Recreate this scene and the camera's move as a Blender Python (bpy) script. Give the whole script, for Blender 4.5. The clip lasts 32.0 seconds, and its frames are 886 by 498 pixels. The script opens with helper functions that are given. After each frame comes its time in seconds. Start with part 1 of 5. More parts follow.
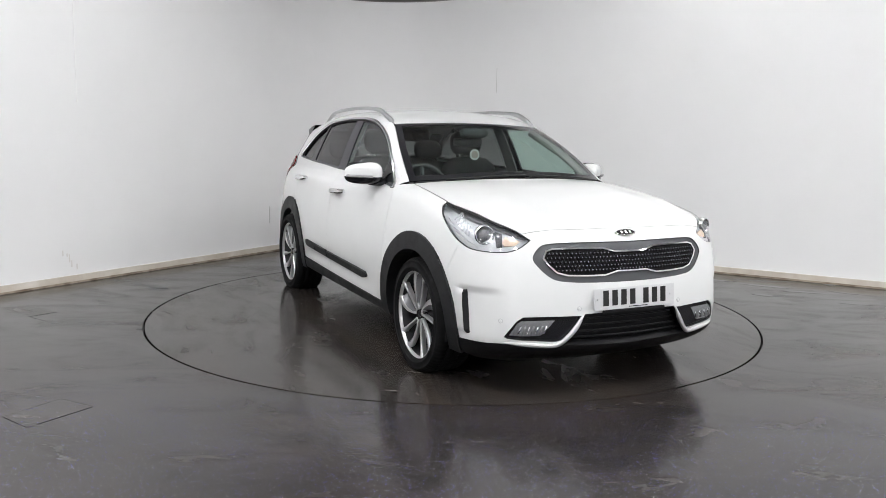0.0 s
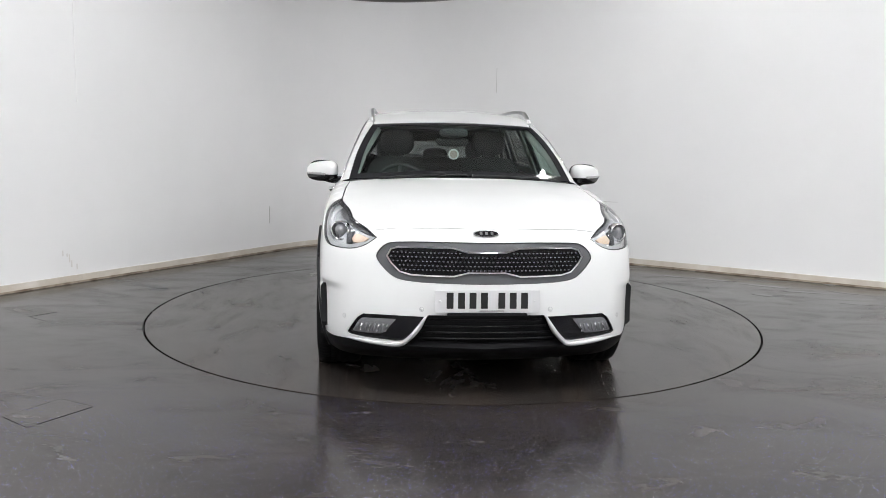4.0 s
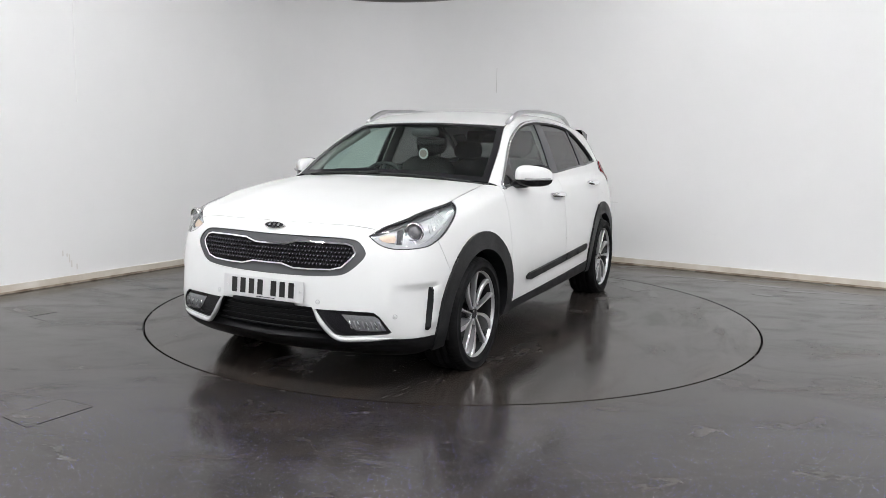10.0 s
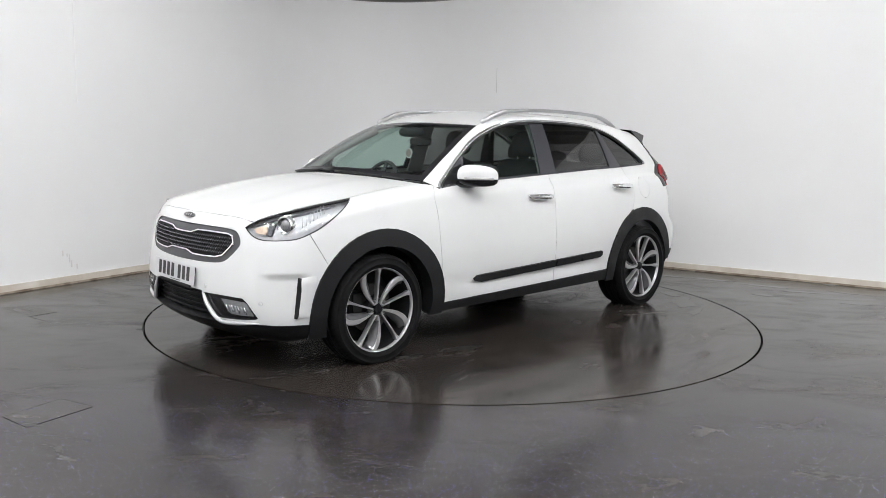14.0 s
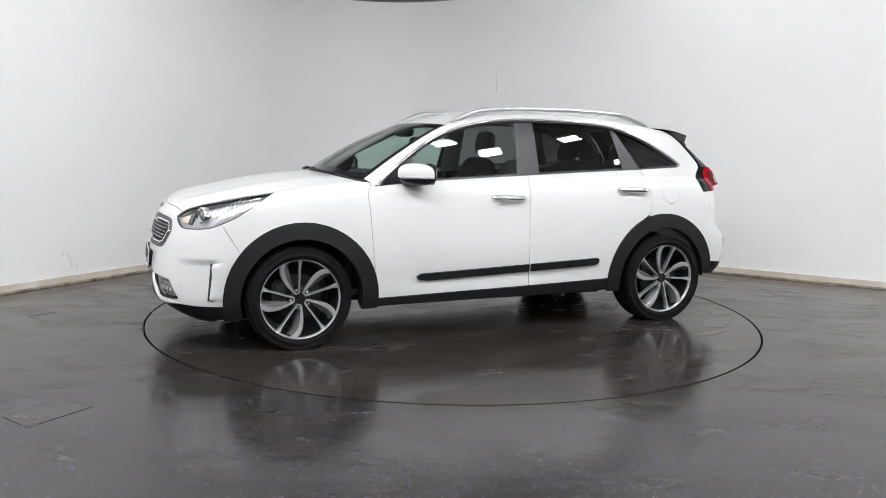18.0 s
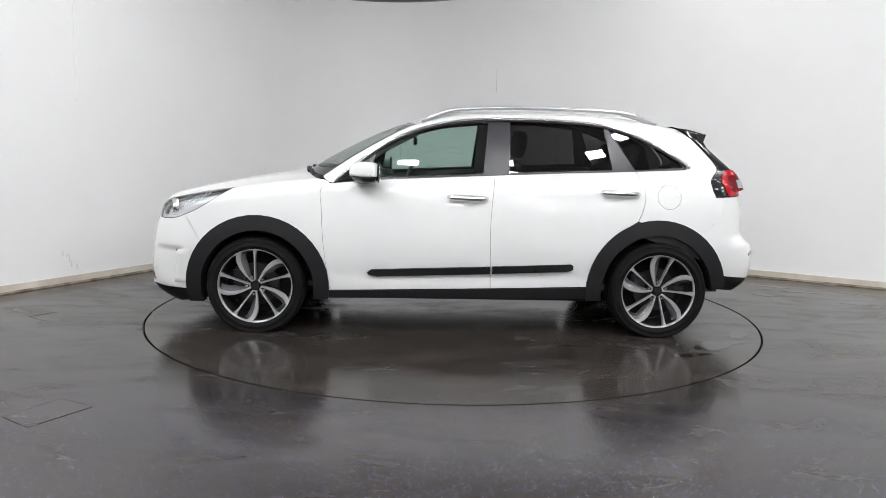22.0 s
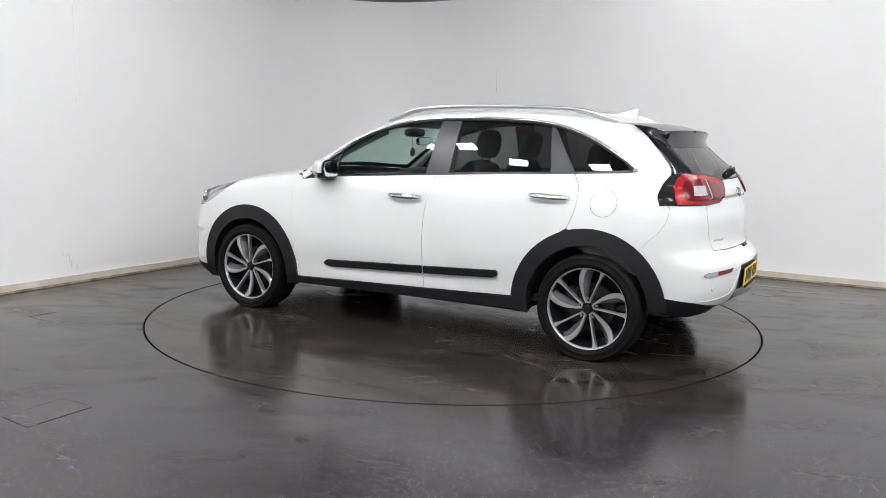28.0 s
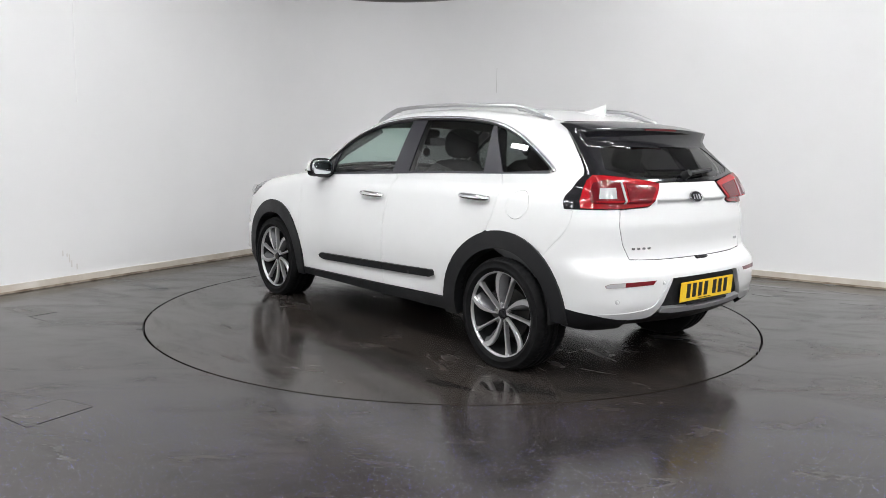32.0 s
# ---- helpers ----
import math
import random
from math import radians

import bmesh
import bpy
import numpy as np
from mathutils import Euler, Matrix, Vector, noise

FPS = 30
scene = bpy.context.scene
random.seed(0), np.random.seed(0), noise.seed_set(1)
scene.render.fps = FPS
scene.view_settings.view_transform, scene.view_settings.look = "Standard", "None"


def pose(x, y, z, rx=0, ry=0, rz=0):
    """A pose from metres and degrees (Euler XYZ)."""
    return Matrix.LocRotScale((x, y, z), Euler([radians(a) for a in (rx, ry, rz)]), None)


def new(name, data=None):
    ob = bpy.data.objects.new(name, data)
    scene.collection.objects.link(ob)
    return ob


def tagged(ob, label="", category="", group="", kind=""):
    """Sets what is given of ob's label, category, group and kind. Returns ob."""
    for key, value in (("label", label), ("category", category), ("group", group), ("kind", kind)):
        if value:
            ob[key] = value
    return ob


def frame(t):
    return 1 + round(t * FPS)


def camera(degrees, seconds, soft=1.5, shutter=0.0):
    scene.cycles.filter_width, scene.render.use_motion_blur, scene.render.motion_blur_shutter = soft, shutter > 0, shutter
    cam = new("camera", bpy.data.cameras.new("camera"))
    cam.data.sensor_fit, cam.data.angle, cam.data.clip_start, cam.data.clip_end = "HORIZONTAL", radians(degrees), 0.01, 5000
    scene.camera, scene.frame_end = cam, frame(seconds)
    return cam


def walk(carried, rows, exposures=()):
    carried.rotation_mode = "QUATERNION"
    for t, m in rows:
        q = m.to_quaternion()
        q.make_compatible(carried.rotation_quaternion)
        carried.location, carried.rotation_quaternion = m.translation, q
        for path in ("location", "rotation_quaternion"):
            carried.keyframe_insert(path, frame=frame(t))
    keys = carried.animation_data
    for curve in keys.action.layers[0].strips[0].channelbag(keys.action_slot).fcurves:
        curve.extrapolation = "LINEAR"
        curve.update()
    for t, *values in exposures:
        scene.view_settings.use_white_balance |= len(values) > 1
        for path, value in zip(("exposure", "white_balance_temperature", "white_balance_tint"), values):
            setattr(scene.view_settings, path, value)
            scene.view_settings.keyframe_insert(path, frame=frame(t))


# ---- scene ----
# ---- camera ----
EYE = (0.0, -6.009, 1.300)
cam = camera(58.5, 32.0, soft=0.85)
CAM_POSE = pose(*EYE, 90 - 7.87, 0, 0.728)
# the camera leans a little, so that the picture turns
CAM_POSE = CAM_POSE @ pose(0, 0, 0, 0, 0, 1.07)
walk(cam, [(0.0, CAM_POSE), (32.0, CAM_POSE)], exposures=[(0.0, 0.0), (32.0, 0.0)])

# ---- light ----
world = bpy.data.worlds.new("world")
scene.world = world
world.use_nodes = True
world.node_tree.nodes["Background"].inputs[0].default_value = (0.9, 0.92, 1.0, 1)
world.node_tree.nodes["Background"].inputs[1].default_value = 0.02
PANEL_POWER = 117.0

# the turning car: seconds and heading in degrees
TURN = [(0, -63.17), (3, -78.83), (6, -94.51), (9, -110.18), (12, -125.82), (15, -141.51), (18, -157.21),
        (21, -172.82), (24, -188.31), (27, -203.72), (30, -219.11), (32, -229.38)]
AXIS = (0.009, 0.052)      # the turntable's axis in the car's own plan
DISC_R = 2.2275

# ---- materials ----
def mat(name, color=(0.8, 0.8, 0.8), rough=0.5, metal=0.0, coat=0.0, spec=0.5, trans=0.0, ior=1.45, emit=None, power=0.0):
    m = bpy.data.materials.new(name)
    m.use_nodes = True
    b = m.node_tree.nodes["Principled BSDF"]
    b.inputs["Base Color"].default_value = (*color, 1)
    b.inputs["Roughness"].default_value = rough
    b.inputs["Metallic"].default_value = metal
    b.inputs["Coat Weight"].default_value = coat
    b.inputs["Coat Roughness"].default_value = 0.05
    b.inputs["Specular IOR Level"].default_value = spec
    b.inputs["Transmission Weight"].default_value = trans
    b.inputs["IOR"].default_value = ior
    if emit:
        b.inputs["Emission Color"].default_value = (*emit, 1)
        b.inputs["Emission Strength"].default_value = power
    return m


def add(m, kind, **inputs):
    n = m.node_tree.nodes.new(kind)
    for key, value in inputs.items():
        n.inputs[key.replace("_", " ")].default_value = value
    return n


def join(m, a, out, b, into):
    m.node_tree.links.new(a.outputs[out], b.inputs[into])


def coords(m, scale=(1, 1, 1)):
    tc, mp = add(m, "ShaderNodeTexCoord"), add(m, "ShaderNodeMapping")
    mp.inputs["Scale"].default_value = scale
    join(m, tc, "Object", mp, "Vector")
    return mp


def ramp(m, stops):
    r = add(m, "ShaderNodeValToRGB")
    els = r.color_ramp.elements
    while len(els) < len(stops):
        els.new(0.5)
    for e, (p, c) in zip(els, stops):
        e.position = p
        e.color = (*c, 1) if len(c) == 3 else c
    return r


def grey(v):
    return (v, v, v)


def noise_on(m, scale, detail=4.0, rough=0.55, stretch=(1, 1, 1)):
    n = add(m, "ShaderNodeTexNoise", Scale=scale, Detail=detail, Roughness=rough)
    join(m, coords(m, stretch), "Vector", n, "Vector")
    return n


def bsdf(m):
    return m.node_tree.nodes["Principled BSDF"]


def bumped(m, source, out, strength, distance):
    b = add(m, "ShaderNodeBump", Strength=strength, Distance=distance)
    join(m, source, out, b, "Height")
    join(m, b, "Normal", bsdf(m), "Normal")
    return b


def vary_rough(m, scale, lo, hi, stretch=(1, 1, 1)):
    n = noise_on(m, scale, 5.0, 0.6, stretch)
    r = ramp(m, [(0.3, grey(lo)), (0.7, grey(hi))])
    join(m, n, "Fac", r, "Fac")
    join(m, r, "Color", bsdf(m), "Roughness")
    return n


def vary_color(m, scale, c0, c1, lo=0.35, hi=0.65, stretch=(1, 1, 1)):
    n = noise_on(m, scale, 6.0, 0.6, stretch)
    r = ramp(m, [(lo, c0), (hi, c1)])
    join(m, n, "Fac", r, "Fac")
    join(m, r, "Color", bsdf(m), "Base Color")
    return r


PAINT = mat("white_paint", (0.65, 0.655, 0.655), 0.36, coat=0.7)
bsdf(PAINT).inputs["Coat Roughness"].default_value = 0.10
vary_color(PAINT, 2.5, (0.642, 0.647, 0.647), (0.665, 0.67, 0.67))
BLACK_PLASTIC = mat("black_textured_plastic", (0.0085, 0.0088, 0.0098), 0.55, spec=0.36)
bumped(BLACK_PLASTIC, noise_on(BLACK_PLASTIC, 900.0, 2.0), "Fac", 0.25, 0.0006)
vary_rough(BLACK_PLASTIC, 6.0, 0.42, 0.62)
LIP_BLACK = mat("dark_lower_plastic", (0.006, 0.006, 0.007), 0.42, spec=0.25)
vary_rough(LIP_BLACK, 10.0, 0.36, 0.5)
GLOSS_BLACK = mat("gloss_black", (0.010, 0.010, 0.012), 0.10)
PILLAR_BLACK = mat("pillar_black_film", (0.026, 0.026, 0.033), 0.3)
DARK_GREY = mat("dark_grey_plastic", (0.07, 0.072, 0.078), 0.42)
vary_rough(DARK_GREY, 20.0, 0.36, 0.48)
CHROME = mat("chrome", (0.82, 0.82, 0.83), 0.08, 1.0)
SATIN_SILVER = mat("satin_silver", (0.55, 0.55, 0.56), 0.33, 1.0)
TRIM_SILVER = mat("silver_trim_paint", (0.26, 0.26, 0.27), 0.35, 0.3)
RUBBER = mat("tyre_rubber", (0.006, 0.006, 0.0065), 0.75, spec=0.15)
bumped(RUBBER, noise_on(RUBBER, 260.0, 3.0), "Fac", 0.3, 0.001)
vary_rough(RUBBER, 8.0, 0.6, 0.85)
# for real rubber, and as painted shade deep in the panel gaps
RUBBER_AND_GAP_SHADE = mat("rubber_and_gap_shade", (0.012, 0.012, 0.013), 0.6)
UNDER = mat("underbody_black", (0.006, 0.006, 0.0065), 0.85)
MACHINED = mat("machined_alloy", (0.56, 0.56, 0.57), 0.28, 0.8)
WHEEL_GREY = mat("wheel_grey_paint", (0.016, 0.0165, 0.018), 0.3, 0.2, coat=0.4)
FLANK_GREY = mat("satin_grey_paint", (0.13, 0.13, 0.137), 0.3, 0.3, coat=0.4)
CAST_IRON = mat("worn_cast_iron", (0.03, 0.029, 0.028), 0.45, 0.6)
vary_rough(CAST_IRON, 40.0, 0.38, 0.55)
CLOTH = mat("black_seat_cloth", (0.045, 0.045, 0.047), 0.9)
bumped(CLOTH, noise_on(CLOTH, 600.0, 2.0), "Fac", 0.4, 0.001)
DASH = mat("dash_plastic", (0.045, 0.046, 0.049), 0.5)
bumped(DASH, noise_on(DASH, 500.0, 2.0), "Fac", 0.3, 0.0006)
LINER = mat("grey_headliner", (0.35, 0.35, 0.34), 0.9)
RED_LENS = mat("red_lens", (0.30, 0.005, 0.010), 0.14, coat=0.15, spec=0.3)
RED_DARK = mat("dark_red_lens", (0.12, 0.006, 0.010), 0.14, coat=0.15, spec=0.3)
CLEAR_LENS = mat("frosted_lens", (0.36, 0.355, 0.36), 0.2, coat=0.5)
AMBER = mat("amber_lens", (0.70, 0.54, 0.41), 0.25, coat=0.6)
MESH_BLACK = mat("black_grille_mesh", (0.005, 0.005, 0.006), 0.5, spec=0.12)
LAMP_SILVER = mat("reflector_silver", (0.74, 0.75, 0.77), 0.22, 0.4)
LAMP_BROW = mat("grey_lamp_trim", (0.17, 0.172, 0.178), 0.3, 0.3)
LAMP_GREY = mat("lamp_grey_bezel", (0.46, 0.465, 0.475), 0.3, 0.3)
PALE_SILVER = mat("pale_silver_paint", (0.60, 0.60, 0.61), 0.28, 0.35, coat=0.5)
TRIM_CHROME = mat("window_trim_chrome", (0.74, 0.74, 0.76), 0.13, 1.0)
PLATE_WHITE = mat("white_plate", (0.57, 0.57, 0.58), 0.35)
PLATE_YELLOW = mat("yellow_plate", (0.83, 0.55, 0.03), 0.3)
BAR_BLACK = mat("black_print", (0.012, 0.012, 0.012), 0.4)
STONE = mat("crystal_studs", (0.30, 0.30, 0.34), 0.1, 0.85)
CELL_GREY = mat("dark_cell_plastic", (0.022, 0.022, 0.024), 0.25)
FOG_GREY = mat("fog_lamp_reflector", (0.30, 0.30, 0.31), 0.25, 0.4)


def glass(name, tint, rough=0.0):
    """Thin tinted glass: a tinted see-through layer under a glossy one."""
    m = bpy.data.materials.new(name)
    m.use_nodes = True
    nt = m.node_tree
    nt.nodes.remove(nt.nodes["Principled BSDF"])
    see, gloss, mix = add(m, "ShaderNodeBsdfTransparent", Color=(*tint, 1)), add(m, "ShaderNodeBsdfGlossy", Roughness=rough), add(m, "ShaderNodeMixShader")
    # Schlick's law for a thin pane: 0.04 head on, more at a slant, alike from both sides
    lw, power, scale = add(m, "ShaderNodeLayerWeight", Blend=0.5), add(m, "ShaderNodeMath"), add(m, "ShaderNodeMath")
    power.operation, scale.operation = "POWER", "MULTIPLY_ADD"
    join(m, lw, "Facing", power, 0)
    power.inputs[1].default_value = 5.0
    join(m, power, "Value", scale, 0)
    scale.inputs[1].default_value, scale.inputs[2].default_value = 0.8, 0.08
    join(m, scale, "Value", mix, "Fac")
    nt.links.new(see.outputs[0], mix.inputs[1])
    nt.links.new(gloss.outputs[0], mix.inputs[2])
    nt.links.new(mix.outputs[0], nt.nodes["Material Output"].inputs["Surface"])
    return m


GLASS = glass("green_tinted_glass", (0.66, 0.79, 0.74))
SCREEN_GLASS = glass("windscreen_glass", (0.72, 0.82, 0.78))
PRIVACY = glass("dark_privacy_glass", (0.20, 0.20, 0.20))
LAMP_GLASS = glass("clear_lamp_lens", (0.93, 0.94, 0.95))

WALL = mat("white_wall_paint", (0.83, 0.83, 0.835), 0.6)
vary_color(WALL, 0.9, (0.81, 0.808, 0.812), (0.85, 0.848, 0.852), 0.3, 0.7)
bumped(WALL, noise_on(WALL, 140.0, 4.0), "Fac", 0.12, 0.002)
HALL_GREY = mat("hall_grey_paint", (0.35, 0.35, 0.35), 0.8)
CEIL = mat("ceiling_paint", (0.72, 0.72, 0.72), 0.8)
SKIRT = mat("cream_baseboard", (0.62, 0.57, 0.50), 0.5)
vary_color(SKIRT, 3.0, (0.50, 0.44, 0.37), (0.70, 0.66, 0.60), 0.3, 0.7, (1, 1, 1))
SKIRT_DIRT = mat("dirty_brown_wood", (0.24, 0.18, 0.13), 0.7)
vary_color(SKIRT_DIRT, 8.0, (0.16, 0.12, 0.085), (0.42, 0.36, 0.29), 0.35, 0.65)
WET = mat("film_of_water", (0.014, 0.013, 0.0125), 0.07)
PROJECTOR = mat("grey_projector_lens", (0.20, 0.20, 0.21), 0.06, coat=1.0)
PANEL_GLOW = mat("lit_diffuser", (0.9, 0.9, 0.9), 0.5, emit=(0.982, 0.986, 0.992), power=PANEL_POWER)
WHITE_METAL = mat("white_metal", (0.8, 0.8, 0.8), 0.4)


def floor_material(name, flecks, base, seed, share=0.20):
    """Dark safety vinyl: satin sheen with wet-looking worn patches, scuffs and tiny mineral flecks."""
    m = mat(name, base, 0.2)
    b = bsdf(m)
    big = add(m, "ShaderNodeTexNoise", Scale=0.9, Detail=7.0, Roughness=0.62, Distortion=0.4)
    mp = coords(m)
    mp.inputs["Location"].default_value = (seed, seed * 0.7, 0)
    join(m, mp, "Vector", big, "Vector")
    tone = ramp(m, [(0.30, tuple(c * 0.75 for c in base)), (0.55, base), (0.75, tuple(c * 1.3 for c in base))])
    join(m, big, "Fac", tone, "Fac")
    streak, soil, dirt = add(m, "ShaderNodeTexNoise", Scale=2.2, Detail=8.0, Roughness=0.7, Distortion=0.6), add(m, "ShaderNodeMix"), ramp(m, [(0.42, grey(0.0)), (0.68, grey(0.95))])
    long = coords(m, (0.6, 2.6, 1.0))
    join(m, long, "Vector", streak, "Vector")
    join(m, streak, "Fac", dirt, "Fac")
    soil.data_type = "RGBA"
    join(m, dirt, "Color", soil, "Factor")
    m.node_tree.links.new(tone.outputs["Color"], soil.inputs[6])
    soil.inputs[7].default_value = (base[0] * 1.7, base[1] * 1.5, base[2] * 1.3, 1)
    grain = add(m, "ShaderNodeTexNoise", Scale=420.0, Detail=2.0)
    join(m, mp, "Vector", grain, "Vector")
    # flecks: a few cells of a fine cell pattern
    cells = add(m, "ShaderNodeTexVoronoi", Scale=flecks)
    join(m, mp, "Vector", cells, "Vector")
    near = ramp(m, [(0.0, grey(1.0)), (0.25, grey(1.0)), (0.30, grey(0.0))])
    join(m, cells, "Distance", near, "Fac")
    pick = add(m, "ShaderNodeSeparateColor")
    join(m, cells, "Color", pick, "Color")
    some = ramp(m, [(1.0 - share, grey(0.0)), (1.015 - share, grey(1.0))])
    join(m, pick, "Red", some, "Fac")
    both, shown = add(m, "ShaderNodeMath"), add(m, "ShaderNodeMath")
    both.operation = shown.operation = "MULTIPLY"
    join(m, near, "Color", both, 0)
    join(m, some, "Color", both, 1)
    # trodden dirt hides the flecks beyond an uneven line
    place, line, edge, patchy = add(m, "ShaderNodeSeparateXYZ"), add(m, "ShaderNodeMath"), add(m, "ShaderNodeMapRange"), add(m, "ShaderNodeTexNoise", Scale=1.3, Detail=5.0)
    plain = coords(m)
    join(m, plain, "Vector", place, "Vector")
    join(m, plain, "Vector", patchy, "Vector")
    line.operation = "ADD"
    join(m, place, "Y", line, 0)
    join(m, patchy, "Fac", line, 1)
    edge.inputs["From Min"].default_value, edge.inputs["From Max"].default_value = -1.45, -1.95
    edge.inputs["To Min"].default_value, edge.inputs["To Max"].default_value = 0.06, 1.0
    join(m, line, "Value", edge, "Value")
    join(m, both, "Value", shown, 0)
    join(m, edge, "Result", shown, 1)
    both = shown
    hue = ramp(m, [(0.0, (0.11, 0.11, 0.62)), (0.6, (0.28, 0.28, 0.70)), (0.7, (0.44, 0.44, 0.54)), (1.0, (0.66, 0.66, 0.68))])
    join(m, pick, "Green", hue, "Fac")
    mix = add(m, "ShaderNodeMix")
    mix.data_type = "RGBA"
    join(m, both, "Value", mix, "Factor")
    m.node_tree.links.new(soil.outputs[2], mix.inputs[6])
    m.node_tree.links.new(hue.outputs["Color"], mix.inputs[7])
    m.node_tree.links.new(mix.outputs[2], b.inputs["Base Color"])
    # worn sheen at two scales
    worn = add(m, "ShaderNodeTexNoise", Scale=1.6, Detail=8.0, Roughness=0.65, Distortion=0.8)
    st = coords(m, (1.0, 2.2, 1.0))
    join(m, st, "Vector", worn, "Vector")
    sheen = ramp(m, [(0.33, grey(0.11)), (0.52, grey(0.20)), (0.70, grey(0.34))])
    join(m, worn, "Fac", sheen, "Fac")
    join(m, sheen, "Color", b, "Roughness")
    bumped(m, grain, "Fac", 0.05, 0.0008)
    return m


FLOOR = floor_material("dark_vinyl_floor", 140.0, (0.0184, 0.0166, 0.0165), 3.0, 0.17)
DISC = floor_material("dark_vinyl_disc", 105.0, (0.023, 0.0205, 0.0195), 11.0, 0.05)
PATCH = floor_material("dark_vinyl_patch", 92.0, (0.0225, 0.0212, 0.0212), 23.0, 0.20)
SCUFF = mat("pale_scuff", (0.12, 0.115, 0.11), 0.35)
JOINT = mat("dull_floor_joint", (0.012, 0.0115, 0.011), 0.3)
SEAM = mat("black_gap", (0.006, 0.006, 0.006), 0.9)

# ---- mesh helpers ----
def obj(name, bm, material=None, parent=None, label="", smooth=False):
    me = bpy.data.meshes.new(name)
    bm.normal_update()
    bm.to_mesh(me)
    bm.free()
    if material:
        me.materials.append(material)
    if smooth:
        me.polygons.foreach_set("use_smooth", [True] * len(me.polygons))
    ob = new(name, me)
    if parent:
        ob.parent = parent
    if label:
        ob["label"] = label
    return ob


def part(name, bm, material, parent, label="", smooth=False):
    return obj(name, bm, material, parent, label, smooth)


def box(bm, size, m=None, bevel=0.0):
    r = bmesh.ops.create_cube(bm, size=1.0, matrix=(m or Matrix()) @ Matrix.Diagonal((*size, 1)))
    if bevel:
        edges = list({e for v in r["verts"] for e in v.link_edges})
        bmesh.ops.bevel(bm, geom=edges, offset=bevel, segments=2, affect="EDGES", clamp_overlap=True)
    return bm


def boxed(size, m=None, bevel=0.0):
    return box(bmesh.new(), size, m, bevel)


def tube(bm, r0, r1, depth, m=None, seg=32, cap=True):
    bmesh.ops.create_cone(bm, cap_ends=cap, segments=seg, radius1=r0, radius2=r1, depth=depth, matrix=m or Matrix())
    return bm


def lathe(profile, seg=64, axis="y"):
    """A ring turned round the y axis from (radius, offset) pairs."""
    bm = bmesh.new()
    rows = []
    for i in range(seg):
        a = 2 * math.pi * i / seg
        rows.append([bm.verts.new((r * math.cos(a), o, r * math.sin(a))) for r, o in profile])
    for i in range(seg):
        a, b = rows[i], rows[(i + 1) % seg]
        for j in range(len(profile) - 1):
            bm.faces.new((a[j], b[j], b[j + 1], a[j + 1]))
    bmesh.ops.remove_doubles(bm, verts=bm.verts, dist=1e-6)
    bmesh.ops.recalc_face_normals(bm, faces=bm.faces)
    return bm


def sweep(path, radius, seg=8, flat=1.0):
    """A round bar along a list of places; flat squeezes it upwards."""
    bm = bmesh.new()
    rings = []
    path = [Vector(p) for p in path]
    for i, p in enumerate(path):
        d = (path[min(i + 1, len(path) - 1)] - path[max(i - 1, 0)]).normalized()
        side = d.cross(Vector((0, 0, 1)))
        side = side.normalized() if side.length > 1e-4 else Vector((0, 1, 0))
        up = side.cross(d)
        r = radius(i / (len(path) - 1)) if callable(radius) else radius
        rings.append([bm.verts.new(p + side * (r * math.cos(a)) + up * (r * flat * math.sin(a)))
                      for a in (2 * math.pi * k / seg for k in range(seg))])
    for a, b in zip(rings, rings[1:]):
        for k in range(seg):
            bm.faces.new((a[k], a[(k + 1) % seg], b[(k + 1) % seg], b[k]))
    bm.faces.new(rings[0][::-1])
    bm.faces.new(rings[-1])
    bmesh.ops.recalc_face_normals(bm, faces=bm.faces)
    return bm


# ---- room ----
CORNER = Vector((-1.263, 4.319, 0))
TURN_ROOM = math.atan2(-0.4983, 0.8670)          # the back wall runs this way from the corner
ROOM = Matrix.Translation(CORNER) @ Matrix.Rotation(TURN_ROOM, 4, "Z")
LONG, DEEP, TALL, THICK, HALL = 16.4, 16.4, 2.93, 0.12, 4.5   # room space: x along the back wall, -y along the side wall


def room_box(name, size, at, material, label, bevel=0.0):
    ob = obj(name, boxed(size, None, bevel), material)
    ob.matrix_world = ROOM @ Matrix.Translation(at)
    return tagged(ob, label, kind="structure")


BEND = 1.3                                       # radius of the rounded corner


